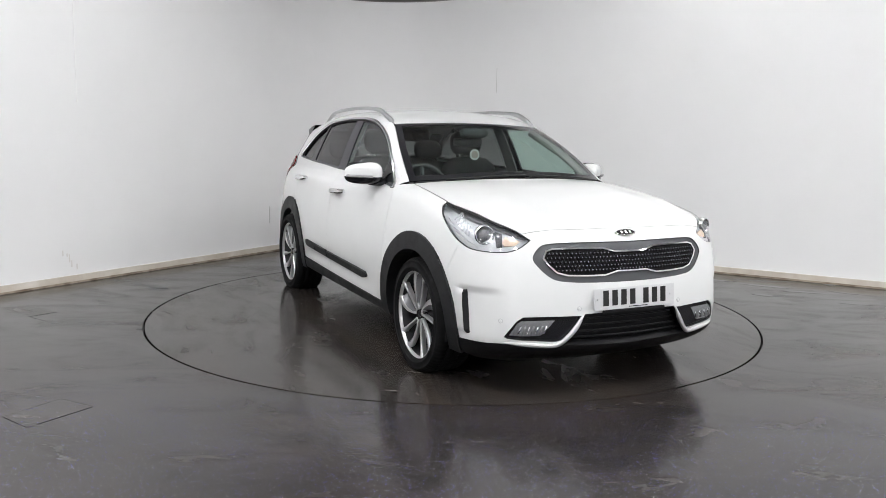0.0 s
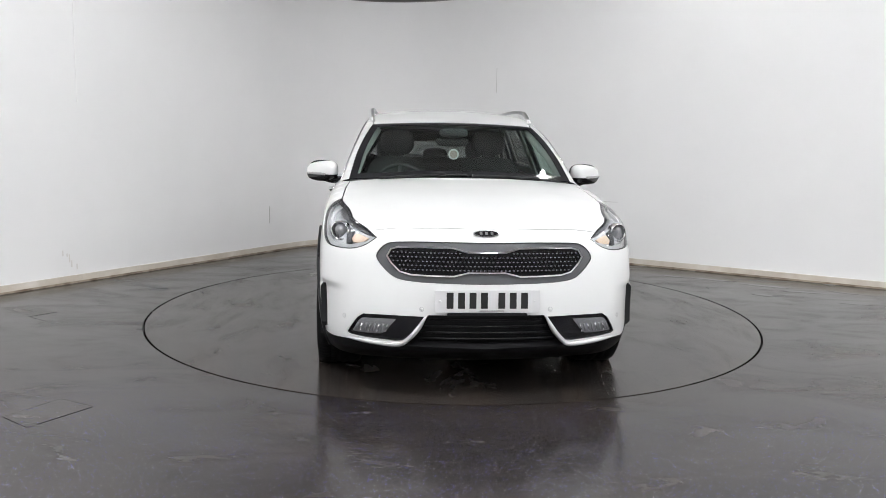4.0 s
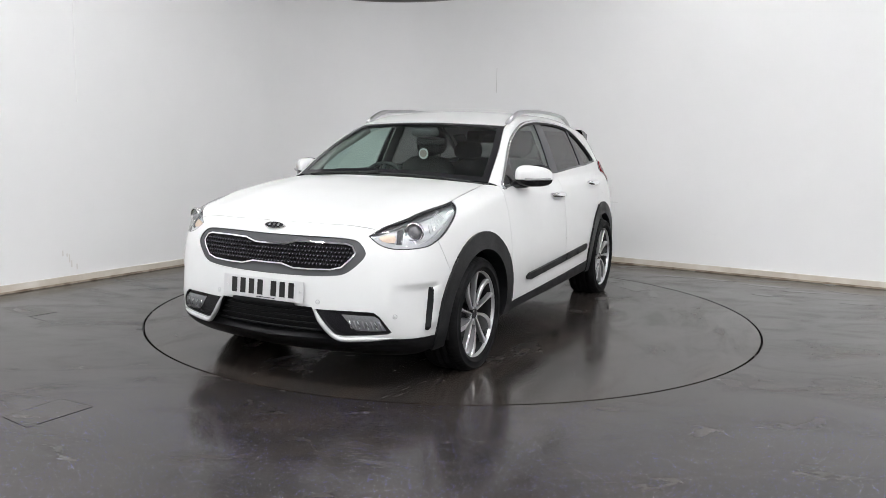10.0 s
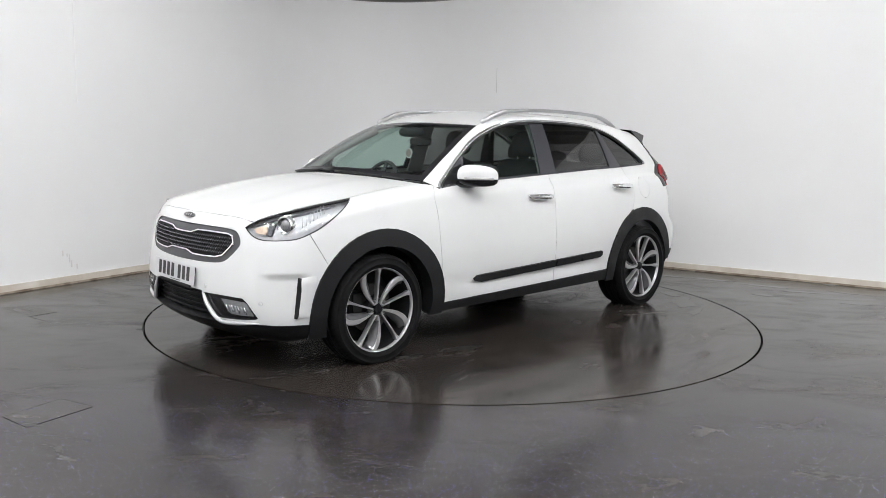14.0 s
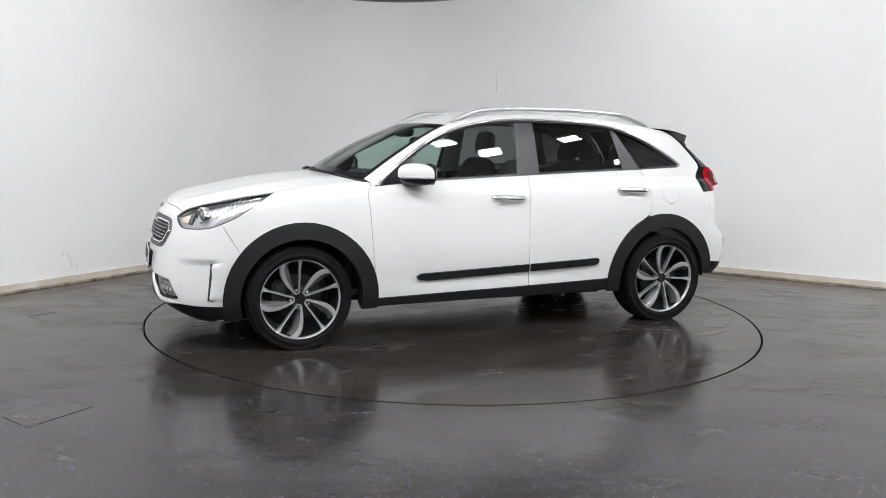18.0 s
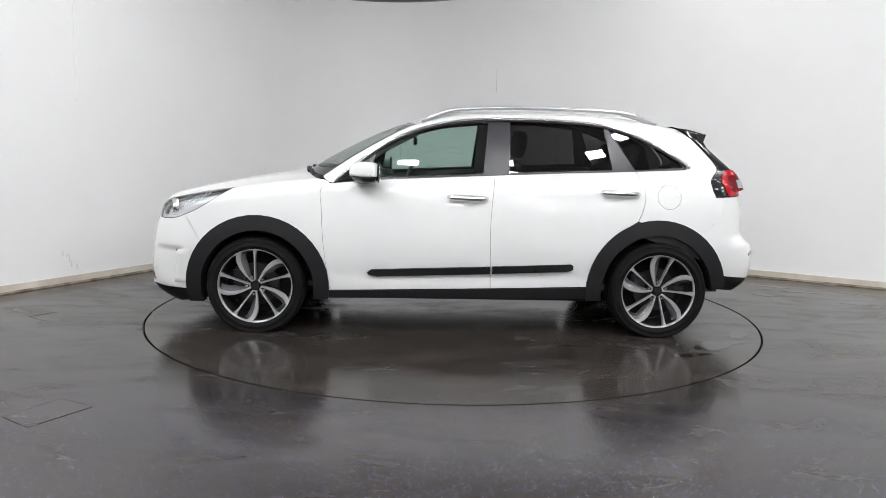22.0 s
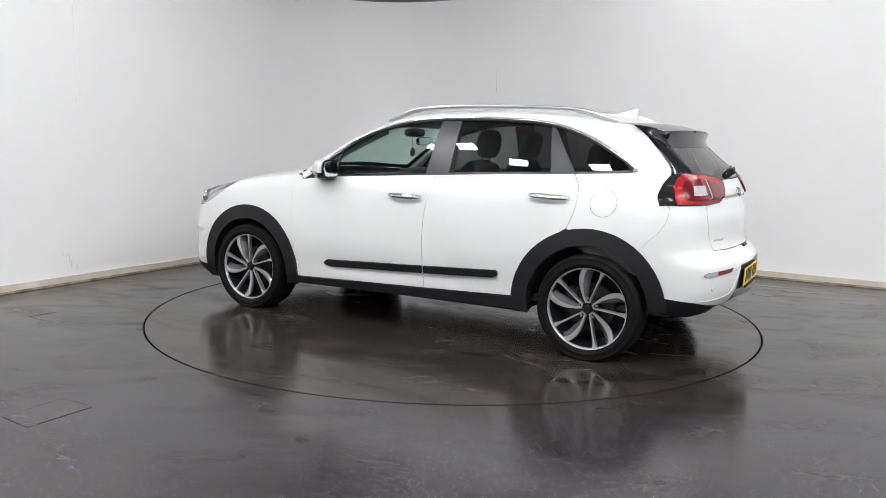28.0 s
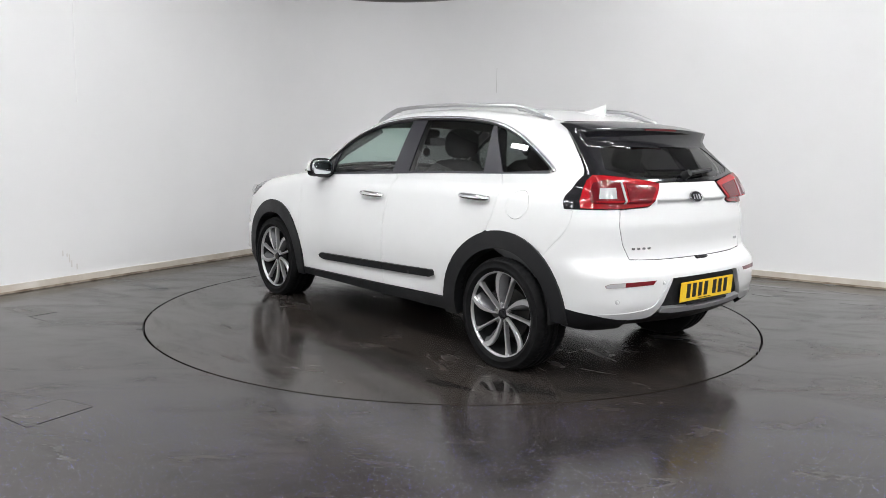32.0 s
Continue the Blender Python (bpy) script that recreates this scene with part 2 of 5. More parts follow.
def bent_wall(name, thick, tall, lift, material, label, inset):
    """The two visible walls in one sweep round the soft corner; inset: how far its face stands off the wall's."""
    line = [(LONG, -inset)]
    line += [(BEND - (BEND - inset) * math.sin(a), -BEND + (BEND - inset) * math.cos(a)) for a in (math.pi / 2 * k / 32 for k in range(33))]
    line += [(inset, -DEEP)]
    back = [(LONG, thick - inset)] + [(BEND - (BEND + thick - inset) * math.sin(a), -BEND + (BEND + thick - inset) * math.cos(a)) for a in (math.pi / 2 * k / 32 for k in range(33))] + [(inset - thick, -DEEP)]
    bm = bmesh.new()
    ends = [(line, lift), (line, lift + tall), (back, lift + tall), (back, lift)]
    for (run_a, za), (run_b, zb) in zip(ends, ends[1:] + ends[:1]):
        # each side has its own edge, so that its shading stays level
        a, b = [bm.verts.new((*p, za)) for p in run_a], [bm.verts.new((*p, zb)) for p in run_b]
        for k in range(len(line) - 1):
            bm.faces.new((a[k], a[k + 1], b[k + 1], b[k]))
    bmesh.ops.recalc_face_normals(bm, faces=bm.faces)
    ob = obj(name, bm, material, smooth=False)
    for poly in ob.data.polygons:
        poly.use_smooth = abs(poly.normal.z) < 0.5
    ob.matrix_world = ROOM
    return tagged(ob, label, kind="structure")


bent_wall("wall_back", THICK, TALL, 0.0, WALL, "plain white painted studio wall with a rounded corner and faint marks", 0.0)
room_box("wall_front", (LONG + 2.4, 0.2, HALL), (LONG / 2 - 0.2, -DEEP - 0.1, HALL / 2), WALL, "plain white painted hall wall")
room_box("wall_far", (0.2, DEEP + 1.2, HALL), (LONG + 0.1, -DEEP / 2 + 0.6, HALL / 2), WALL, "plain white painted hall wall")
room_box("wall_north", (LONG + 2.4, 0.2, HALL), (LONG / 2 - 0.2, 1.3, HALL / 2), HALL_GREY, "grey hall wall behind the studio wall")
room_box("wall_west", (0.2, DEEP + 1.2, HALL), (-1.3, -DEEP / 2 + 0.6, HALL / 2), HALL_GREY, "grey hall wall behind the studio wall")
room_box("ceiling", (LONG + 3.0, DEEP + 3.0, 0.15), (LONG / 2, -DEEP / 2, HALL + 0.075), CEIL, "plain white painted hall ceiling")
bent_wall("baseboard", 0.016, 0.068, 0.0, SKIRT, "cream painted wooden baseboard, scuffed", 0.016)
bent_wall("baseboard", 0.008, 0.016, 0.0, SKIRT_DIRT, "brown dirty strip along the baseboard's foot", 0.0242)

# floor with a round hole for the turntable
bm = bmesh.new()
N = 128
inner = [bm.verts.new(((DISC_R + 0.015) * math.cos(2 * math.pi * i / N), (DISC_R + 0.015) * math.sin(2 * math.pi * i / N), 0)) for i in range(N)]
lower = [bm.verts.new((v.co.x, v.co.y, -0.06)) for v in inner]
outer = [bm.verts.new((16 * math.cos(2 * math.pi * i / N), 16 * math.sin(2 * math.pi * i / N), 0)) for i in range(N)]
for i in range(N):
    j = (i + 1) % N
    bm.faces.new((inner[i], outer[i], outer[j], inner[j]))
    bm.faces.new((lower[i], inner[i], inner[j], lower[j]))
tagged(obj("floor", bm, FLOOR), "dark grey speckled vinyl floor with damp-looking worn patches", kind="structure")
pit = obj("pit", tube(bmesh.new(), DISC_R + 0.05, DISC_R + 0.05, 0.02, Matrix.Translation((0, 0, -0.07)), 96), SEAM)
tagged(pit, "black turntable pit below the floor", kind="structure")

turntable = tagged(new("turntable"), "round dark vinyl-covered turntable, scuffed, flush with the floor", "turntable")
bm = tube(bmesh.new(), DISC_R, DISC_R, 0.05, Matrix.Translation((0, 0, -0.025)), 192)
part("disc", bm, DISC, turntable)


def worn_mark(name, pts, width, material, parent, label, lift=0.0006):
    """A thin uneven streak lying on a floor, along a few plan points."""
    bm = bmesh.new()
    p = [Vector((x, y, 0)) for x, y in pts]
    rows = []
    n = 14
    for k in range(n + 1):
        t = k / n * (len(p) - 1)
        i = min(int(t), len(p) - 2)
        c = p[i].lerp(p[i + 1], t - i)
        d = (p[i + 1] - p[i]).normalized()
        side = Vector((-d.y, d.x, 0))
        w = width * (0.25 + 0.75 * math.sin(math.pi * min(1, max(0, k / n)) ) ** 0.6) * (0.7 + 0.6 * random.random())
        rows.append((bm.verts.new(c + side * w / 2 + Vector((0, 0, lift))), bm.verts.new(c - side * w / 2 + Vector((0, 0, lift)))))
    for a, b in zip(rows, rows[1:]):
        bm.faces.new((a[0], a[1], b[1], b[0]))
    bmesh.ops.recalc_face_normals(bm, faces=bm.faces)
    for f in bm.faces:
        if f.normal.z < 0:
            f.normal_flip()
    return part(name, bm, material, parent, label)


# scuffs on the turning disc (its own plan: as the car lies)
for k in range(14):
    a, rr = random.uniform(0, 2 * math.pi), random.uniform(0.9, 2.15)
    x, y = rr * math.cos(a), rr * math.sin(a)
    b = a + math.pi / 2 + random.uniform(-0.5, 0.5)
    ln = random.uniform(0.03, 0.16)
    worn_mark("scuff", [(x, y), (x + ln * math.cos(b), y + ln * math.sin(b))], random.uniform(0.003, 0.008), SCUFF, turntable, "pale scuff")
# a let-in floor hatch and a groove beside the turntable
hatch = [(-2.054, -2.542), (-1.919, -2.276), (-1.71, -2.378), (-1.874, -2.667)]
floor_ob = bpy.data.objects["floor"]
bm = bmesh.new()
f = bm.faces.new([bm.verts.new((x, y, 0.0012)) for x, y in hatch])
bm.normal_update()
if f.normal.z < 0:
    f.normal_flip()
part("floor_hatch", bm, PATCH, floor_ob, "square hatch cover let into the vinyl")
for a, b in zip(hatch, hatch[1:] + hatch[:1]):
    worn_mark("hatch_joint", [a, b], 0.003, JOINT, floor_ob, "black joint", 0.0018)
worn_mark("floor_groove", [(-3.005, -0.552), (-2.88, -0.385)], 0.012, SEAM, floor_ob, "black groove")
worn_mark("floor_groove", [(-2.976, -0.573), (-2.808, -0.681)], 0.004, SEAM, floor_ob, "black groove")
for k in range(10):
    a, rr = random.uniform(0, 2 * math.pi), random.uniform(2.5, 4.2)
    x, y = rr * math.cos(a), rr * math.sin(a)
    b = random.uniform(0, 6.28)
    ln = random.uniform(0.02, 0.14)
    worn_mark("scuff", [(x, y), (x + ln * math.cos(b), y + ln * math.sin(b))], random.uniform(0.003, 0.007), SCUFF, floor_ob, "pale scuff")

# thin films of water left on the vinyl
def wet_patch(x, y, length, width, turn, parent, lift=0.0009):
    bm = bmesh.new()
    n = 44
    ring = []
    for k in range(n):
        a = 2 * math.pi * k / n
        w = 1 + 0.55 * noise.noise((x * 3 + 1.7 * math.cos(a), y * 3 + 1.7 * math.sin(a), 0.4)) + 0.25 * noise.noise((5 * math.cos(a), 5 * math.sin(a), x + y))
        px, py = length / 2 * w * math.cos(a), width / 2 * w * math.sin(a)
        c, s = math.cos(turn), math.sin(turn)
        ring.append(bm.verts.new((x + c * px - s * py, y + s * px + c * py, lift)))
    bm.faces.new(ring)
    part("wet_patch", bm, WET, parent, "dark film of water")


for x, y, ln, wd, tn in ((2.55, 1.62, 0.50, 0.10, -0.45), (2.95, 1.30, 0.42, 0.09, -0.5), (3.15, 1.05, 0.30, 0.08, -0.3), (2.75, 0.85, 0.22, 0.08, -0.4), (3.55, 1.05, 0.34, 0.08, -0.5), (2.2, 1.75, 0.28, 0.05, -0.5), (3.4, 0.55, 0.25, 0.07, -0.2)):
    wet_patch(x, y, ln, wd, tn, floor_ob)
for x, y, ln, wd, tn in ((-1.72, 0.98, 0.42, 0.15, 0.5), (-1.95, 0.72, 0.30, 0.10, 0.9), (-1.45, 1.25, 0.30, 0.08, 0.2), (-0.75, 1.05, 0.22, 0.05, 0.1), (0.35, 0.95, 0.16, 0.04, 0.2)):
    wet_patch(x, y, ln, wd, tn, turntable)

# fine marks on the walls
wall = bpy.data.objects["wall_back"]


def wall_mark(at, size, material, label):
    o = part("wall_mark", boxed(size), material, wall, label)
    o.matrix_local = Matrix.Translation(at)


def ceiling_light(x, y, turn, w):
    """A square lit panel in a white housing under the ceiling."""
    lamp = tagged(new("ceiling_light"), "square white ceiling panel, lit, unseen; those beyond the arc are added fill", "light", "ceiling lights round the turntable")
    lamp.matrix_world = pose(x, y, HALL - 0.045, 0, 0, turn)
    bm = bmesh.new()
    for k in range(4):
        box(bm, (w + 0.02, 0.02, 0.09), pose(0, 0, 0, 0, 0, 90 * k) @ Matrix.Translation((0.01 - 0.01, w / 2, 0)))
    part("housing", bm, WHITE_METAL, lamp)
    part("diffuser", boxed((w - 0.022, w - 0.022, 0.012), Matrix.Translation((0, 0, -0.02))), PANEL_GLOW, lamp)


# an arc of small lights on the camera's side of the turntable
for k in range(9):
    a = math.radians(-20 - 18.75 * k)
    ceiling_light(4.4 * math.cos(a), 4.4 * math.sin(a), math.degrees(a), 0.33)
# larger ones in a grid over the hall, unseen, added to even out the walls
for i in range(6):
    for j in range(6):
        at = ROOM @ Vector((1.6 + 2.6 * i, -1.6 - 2.6 * j, 0))
        if math.hypot(at.x, at.y) > 1.7 and (i, j) not in ((0, 0), (1, 0), (2, 0)):
            ceiling_light(at.x, at.y, math.degrees(TURN_ROOM), 0.36)
# two more unseen fills, added close to the back wall to brighten it
for x, y in ((4.6, -0.8), (7.6, -1.0)):
    at = ROOM @ Vector((x, y, 0))
    ceiling_light(at.x, at.y, math.degrees(TURN_ROOM), 0.36)
WALL_SHEEN = mat("smooth_white_filler", (0.86, 0.86, 0.86), 0.35)
WALL_SCRATCH = mat("grey_scratch", (0.56, 0.55, 0.54), 0.7)
wall_mark((0.002, -4.0, 2.24), (0.006, 0.012, 1.36), WALL_SHEEN, "pale filled joint on the wall")
wall_mark((1.995, -0.0015, 1.99), (0.004, 0.004, 0.28), WALL_SCRATCH, "fine grey scratch on the wall")
wall_mark((0.0015, -1.65, 0.42), (0.004, 0.005, 0.19), WALL_SCRATCH, "fine grey scratch on the wall")
WALL_STAIN = mat("faint_brown_stain", (0.74, 0.715, 0.70), 0.7)
for y_, z_, h_ in ((-4.14, 0.22, 0.07), (-4.12, 0.17, 0.06), (-4.20, 0.27, 0.05), (-4.07, 0.14, 0.05), (-4.16, 0.25, 0.03)):
    wall_mark((0.0012, y_, z_), (0.003, 0.010, h_), WALL_STAIN, "faint brown stain on the wall")
wall_mark((3.31, -0.0015, 0.663), (0.38, 0.004, 0.004), WALL_SCRATCH, "fine grey scratch on the wall")
wall_mark((3.26, -0.0015, 0.492), (0.40, 0.004, 0.003), WALL_SCRATCH, "fine grey scratch on the wall")

# ---- the car's outer skin: one smooth solid, from which every panel is taken ----
def curve(pairs, soft):
    """A smooth function through (x, y) pairs, its corners rounded over the width soft."""
    a = np.array(pairs, float)
    a = a[np.argsort(a[:, 0])]
    xs = np.linspace(a[0, 0] - 0.5, a[-1, 0] + 0.5, 1600)
    s0 = (a[1, 1] - a[0, 1]) / (a[1, 0] - a[0, 0])
    s1 = (a[-1, 1] - a[-2, 1]) / (a[-1, 0] - a[-2, 0])
    ys = np.interp(xs, a[:, 0], a[:, 1])
    ys = np.where(xs < a[0, 0], a[0, 1] + s0 * (xs - a[0, 0]), ys)
    ys = np.where(xs > a[-1, 0], a[-1, 1] + s1 * (xs - a[-1, 0]), ys)
    h = xs[1] - xs[0]
    k = np.exp(-0.5 * (np.arange(-200, 201) * h / soft) ** 2)
    pad = np.concatenate([ys[0] - s0 * h * np.arange(200, 0, -1), ys, ys[-1] + s1 * h * np.arange(1, 201)])
    ys = np.convolve(pad, k / k.sum(), "valid")
    return lambda x: np.interp(x, xs, ys)


SIDE_Z = curve([(0.15, 0.81), (0.25, 0.851), (0.33, 0.869), (0.45, 0.879), (0.6, 0.885), (0.75, 0.874), (0.85, 0.860), (0.93, 0.842), (1.0, 0.818), (1.06, 0.788), (1.12, 0.74)], 0.035)
SIDE_X = curve([(-2.3, -0.13), (-1.9, -0.075), (-1.4, -0.032), (-0.8, -0.008), (0, 0), (0.8, -0.002), (1.35, -0.006), (1.7, -0.025), (2.0, -0.07), (2.3, -0.14)], 0.2)
NOSE_Z = curve([(0.15, 1.98), (0.21, 2.11), (0.27, 2.19), (0.4, 2.205), (0.5, 2.195), (0.6, 2.18), (0.7, 2.16), (0.8, 2.125), (0.86, 2.10), (0.95, 2.03)], 0.03)
HOOD_X = curve([(2.25, 0.775), (2.13, 0.845), (1.986, 0.903), (1.764, 0.952), (1.568, 0.994), (1.3, 1.035), (1.117, 1.057), (0.9, 1.075), (0.0, 1.085), (-2.4, 1.085)], 0.05)
TAIL_Z = curve([(0.15, -1.72), (0.22, -1.90), (0.30, -2.04), (0.36, -2.12), (0.45, -2.15), (0.55, -2.15), (0.612, -2.145), (0.652, -2.105), (0.680, -2.072), (0.74, -2.06), (0.86, -2.06), (0.97, -2.03), (1.07, -2.0), (1.15, -1.96)], 0.014)
SCREEN_Z = curve([(0.95, 1.29), (1.053, 1.117), (1.184, 0.905), (1.308, 0.665), (1.389, 0.478), (1.436, 0.33), (1.5, 0.05)], 0.03)
ROOF_X = curve([(0.7, 1.41), (0.347, 1.472), (0.1, 1.503), (-0.3, 1.527), (-0.8, 1.520), (-1.2, 1.486), (-1.5, 1.434), (-1.8, 1.37)], 0.12)
GLASS_Z = curve([(1.0, 0.788), (1.06, 0.769), (1.15, 0.735), (1.3, 0.672), (1.42, 0.612), (1.5, 0.565)], 0.04)
GLASS_X = curve([(-1.9, -0.10), (-1.557, -0.06), (-1.0, -0.02), (-0.3, 0), (0.5, -0.005), (1.0, -0.02)], 0.15)
BACK_Z = curve([(1.0, -2.03), (1.09, -1.988), (1.135, -1.945), (1.215, -1.848), (1.3, -1.752), (1.38, -1.665), (1.45, -1.585)], 0.02)


def smax(a, b, k):
    h = np.maximum(k - np.abs(a - b), 0) / k
    return np.maximum(a, b) + h * h * k / 4


def skin(x, y, z):
    """Below zero inside the car, above zero outside."""
    w = np.abs(y)
    side = w - SIDE_Z(z) - SIDE_X(x)
    # a scooped lower door and a faint shoulder crease
    side = side + 0.012 * np.exp(-((z - 0.40) / 0.06) ** 2) * np.exp(-((x - 0.0) / 0.75) ** 4)
    nose = x - NOSE_Z(z) + 0.26 * w ** 2 + 0.5 * np.maximum(w - 0.55, 0) ** 2
    tail = TAIL_Z(z) - x + 0.25 * w ** 2 + 0.5 * np.maximum(w - 0.6, 0) ** 2
    hood = z - HOOD_X(x) + 0.053 * (w / 0.8) ** 2.5 - 0.008 * np.exp(-((w - 0.45) / 0.12) ** 2) * np.clip((x - 1.0) * 2, 0, 1)
    low = smax(smax(side, smax(0.95 * nose, 0.95 * tail, 0.01), 0.15), hood, 0.07)
    # a ledge over the upright slot at the bumper's corner
    step = 1 / (1 + np.exp(-(0.556 - z) / 0.005)) / (1 + np.exp(-(z - 0.36) / 0.03))
    low = low + 0.016 * step * np.clip((w - 0.68) / 0.10, 0, 1) * np.clip((x - 1.82) / 0.04, 0, 1)
    screen = (x - SCREEN_Z(z) + 0.24 * (w / 0.75) ** 2) * 0.5
    roof = z - ROOF_X(x) + 0.036 * (w / 0.55) ** 2
    pane = (w - GLASS_Z(z) - GLASS_X(x)) * 0.92
    back = (BACK_Z(z) - x + 0.19 * w ** 2) * 0.72
    top = smax(smax(roof, pane, 0.05), smax(screen, back, 0.02), 0.03)
    top = np.maximum(top, 0.99 - z)
    return -smax(-low, -top, 0.015)


def root(point, far, near):
    """The first place, coming in from far, at which point(s) meets the skin."""
    n = 70
    steps = np.linspace(0, 1, n)
    lo, hi, done = np.array(far, float), np.array(near, float), np.zeros(far.shape, bool)
    last = np.array(far, float)
    for k in steps[1:]:
        s = far + (near - far) * k
        inside = skin(*point(s)) < 0
        first = inside & ~done
        lo, hi = np.where(first, last, lo), np.where(first, s, hi)
        done |= inside
        last = s
    for _ in range(22):
        mid = (lo + hi) / 2
        inside = skin(*point(mid)) < 0
        lo, hi = np.where(inside, lo, mid), np.where(inside, mid, hi)
    return (lo + hi) / 2


NOSE_AXIS, TAIL_AXIS, ARC = 1.25, -1.15, 0.9


def on_side(uv):
    """(x, z) to places on the car's left side."""
    x, z = uv[:, 0], uv[:, 1]
    y = root(lambda s: (x, s, z), np.full(len(x), 1.2), np.full(len(x), 0.2))
    return np.stack([x, y, z], 1)


def on_top(uv):
    x, y = uv[:, 0], uv[:, 1]
    z = root(lambda s: (x, y, s), np.full(len(x), 1.7), np.full(len(x), 0.5))
    return np.stack([x, y, z], 1)


def on_front(uv):
    """(y, z) to places on the nose."""
    y, z = uv[:, 0], uv[:, 1]
    x = root(lambda s: (s, y, z), np.full(len(y), 2.5), np.full(len(y), 0.2))
    return np.stack([x, y, z], 1)


def on_rear(uv):
    y, z = uv[:, 0], uv[:, 1]
    x = root(lambda s: (s, y, z), np.full(len(y), -2.5), np.full(len(y), -0.9))
    return np.stack([x, y, z], 1)


def on_nose(uv):
    """(arc, z) round an upright axis in the front of the car."""
    a, z = uv[:, 0] / ARC, uv[:, 1]
    c, s_ = np.cos(a), np.sin(a)
    r = root(lambda s: (NOSE_AXIS + s * c, s * s_, z), np.full(len(a), 1.5), np.full(len(a), 0.1))
    return np.stack([NOSE_AXIS + r * c, r * s_, z], 1)


def on_tail(uv):
    a, z = uv[:, 0] / ARC, uv[:, 1]
    c, s_ = -np.cos(a), np.sin(a)
    r = root(lambda s: (TAIL_AXIS + s * c, s * s_, z), np.full(len(a), 1.5), np.full(len(a), 0.1))
    return np.stack([TAIL_AXIS + r * c, r * s_, z], 1)


FLAT = {on_side: lambda p: p[:, (0, 2)], on_top: lambda p: p[:, (0, 1)], on_front: lambda p: p[:, (1, 2)], on_rear: lambda p: p[:, (1, 2)],
        on_nose: lambda p: np.stack([np.arctan2(p[:, 1], p[:, 0] - NOSE_AXIS) * ARC, p[:, 2]], 1),
        on_tail: lambda p: np.stack([np.arctan2(p[:, 1], TAIL_AXIS - p[:, 0]) * ARC, p[:, 2]], 1)}


def normals(p):
    e, g = 0.004, []
    for k in range(3):
        d = np.zeros(3)
        d[k] = e
        g.append(skin(*(p + d).T) - skin(*(p - d).T))
    g = np.stack(g, 1)
    return g / np.maximum(np.linalg.norm(g, axis=1, keepdims=True), 1e-9)


def spl(pts, n=8):
    """A smooth line through points of a plan, both ends kept."""
    p = np.array(pts, float)
    q = np.vstack([2 * p[0] - p[1], p, 2 * p[-1] - p[-2]])
    out = []
    for i in range(1, len(q) - 2):
        t = np.linspace(0, 1, n, endpoint=False)[:, None]
        a, b, c, d = q[i - 1:i + 3]
        out.append(0.5 * (2 * b + (c - a) * t + (2 * a - 5 * b + 4 * c - d) * t ** 2 + (3 * b - a - 3 * c + d) * t ** 3))
    return np.vstack(out + [p[-1:]])


def arc(cx, cy, r, a0, a1, n=24):
    a = np.radians(np.linspace(a0, a1, n))
    return np.stack([cx + r * np.cos(a), cy + r * np.sin(a)], 1)


def seam(where, pts):
    """Plan points lifted onto the skin, for use by a neighbour in its own plan."""
    return where(np.array(pts, float))


from mathutils.geometry import delaunay_2d_cdt


def inside(poly, pts):
    """Which points lie in a closed outline."""
    x, y = pts[:, 0], pts[:, 1]
    hit = np.zeros(len(pts), bool)
    a, b = poly, np.roll(poly, -1, 0)
    for (x0, y0), (x1, y1) in zip(a, b):
        if y0 == y1:
            continue
        cross = ((y0 > y) != (y1 > y)) & (x < (x1 - x0) * (y - y0) / (y1 - y0) + x0)
        hit ^= cross
    return hit


def shrink(poly, d):
    """The outline moved inwards by d."""
    area = 0.5 * np.sum(poly[:, 0] * np.roll(poly[:, 1], -1) - np.roll(poly[:, 0], -1) * poly[:, 1])
    e1 = poly - np.roll(poly, 1, 0)
    e2 = np.roll(poly, -1, 0) - poly
    n = []
    for e in (e1, e2):
        m = np.stack([-e[:, 1], e[:, 0]], 1)
        n.append(m / np.maximum(np.linalg.norm(m, axis=1, keepdims=True), 1e-9))
    m = n[0] + n[1]
    m /= np.maximum((m * m).sum(1, keepdims=True), 0.5) / 2
    return poly + m * d * (1 if area > 0 else -1)


def dense(poly, step):
    out = []
    for a, b in zip(poly, np.roll(poly, -1, 0)):
        k = max(1, int(round(np.linalg.norm(b - a) / step)))
        out.append(a + (b - a) * (np.arange(k) / k)[:, None])
    p = np.vstack(out)
    keep = np.linalg.norm(p - np.roll(p, 1, 0), axis=1) > 1e-4
    return p[keep]


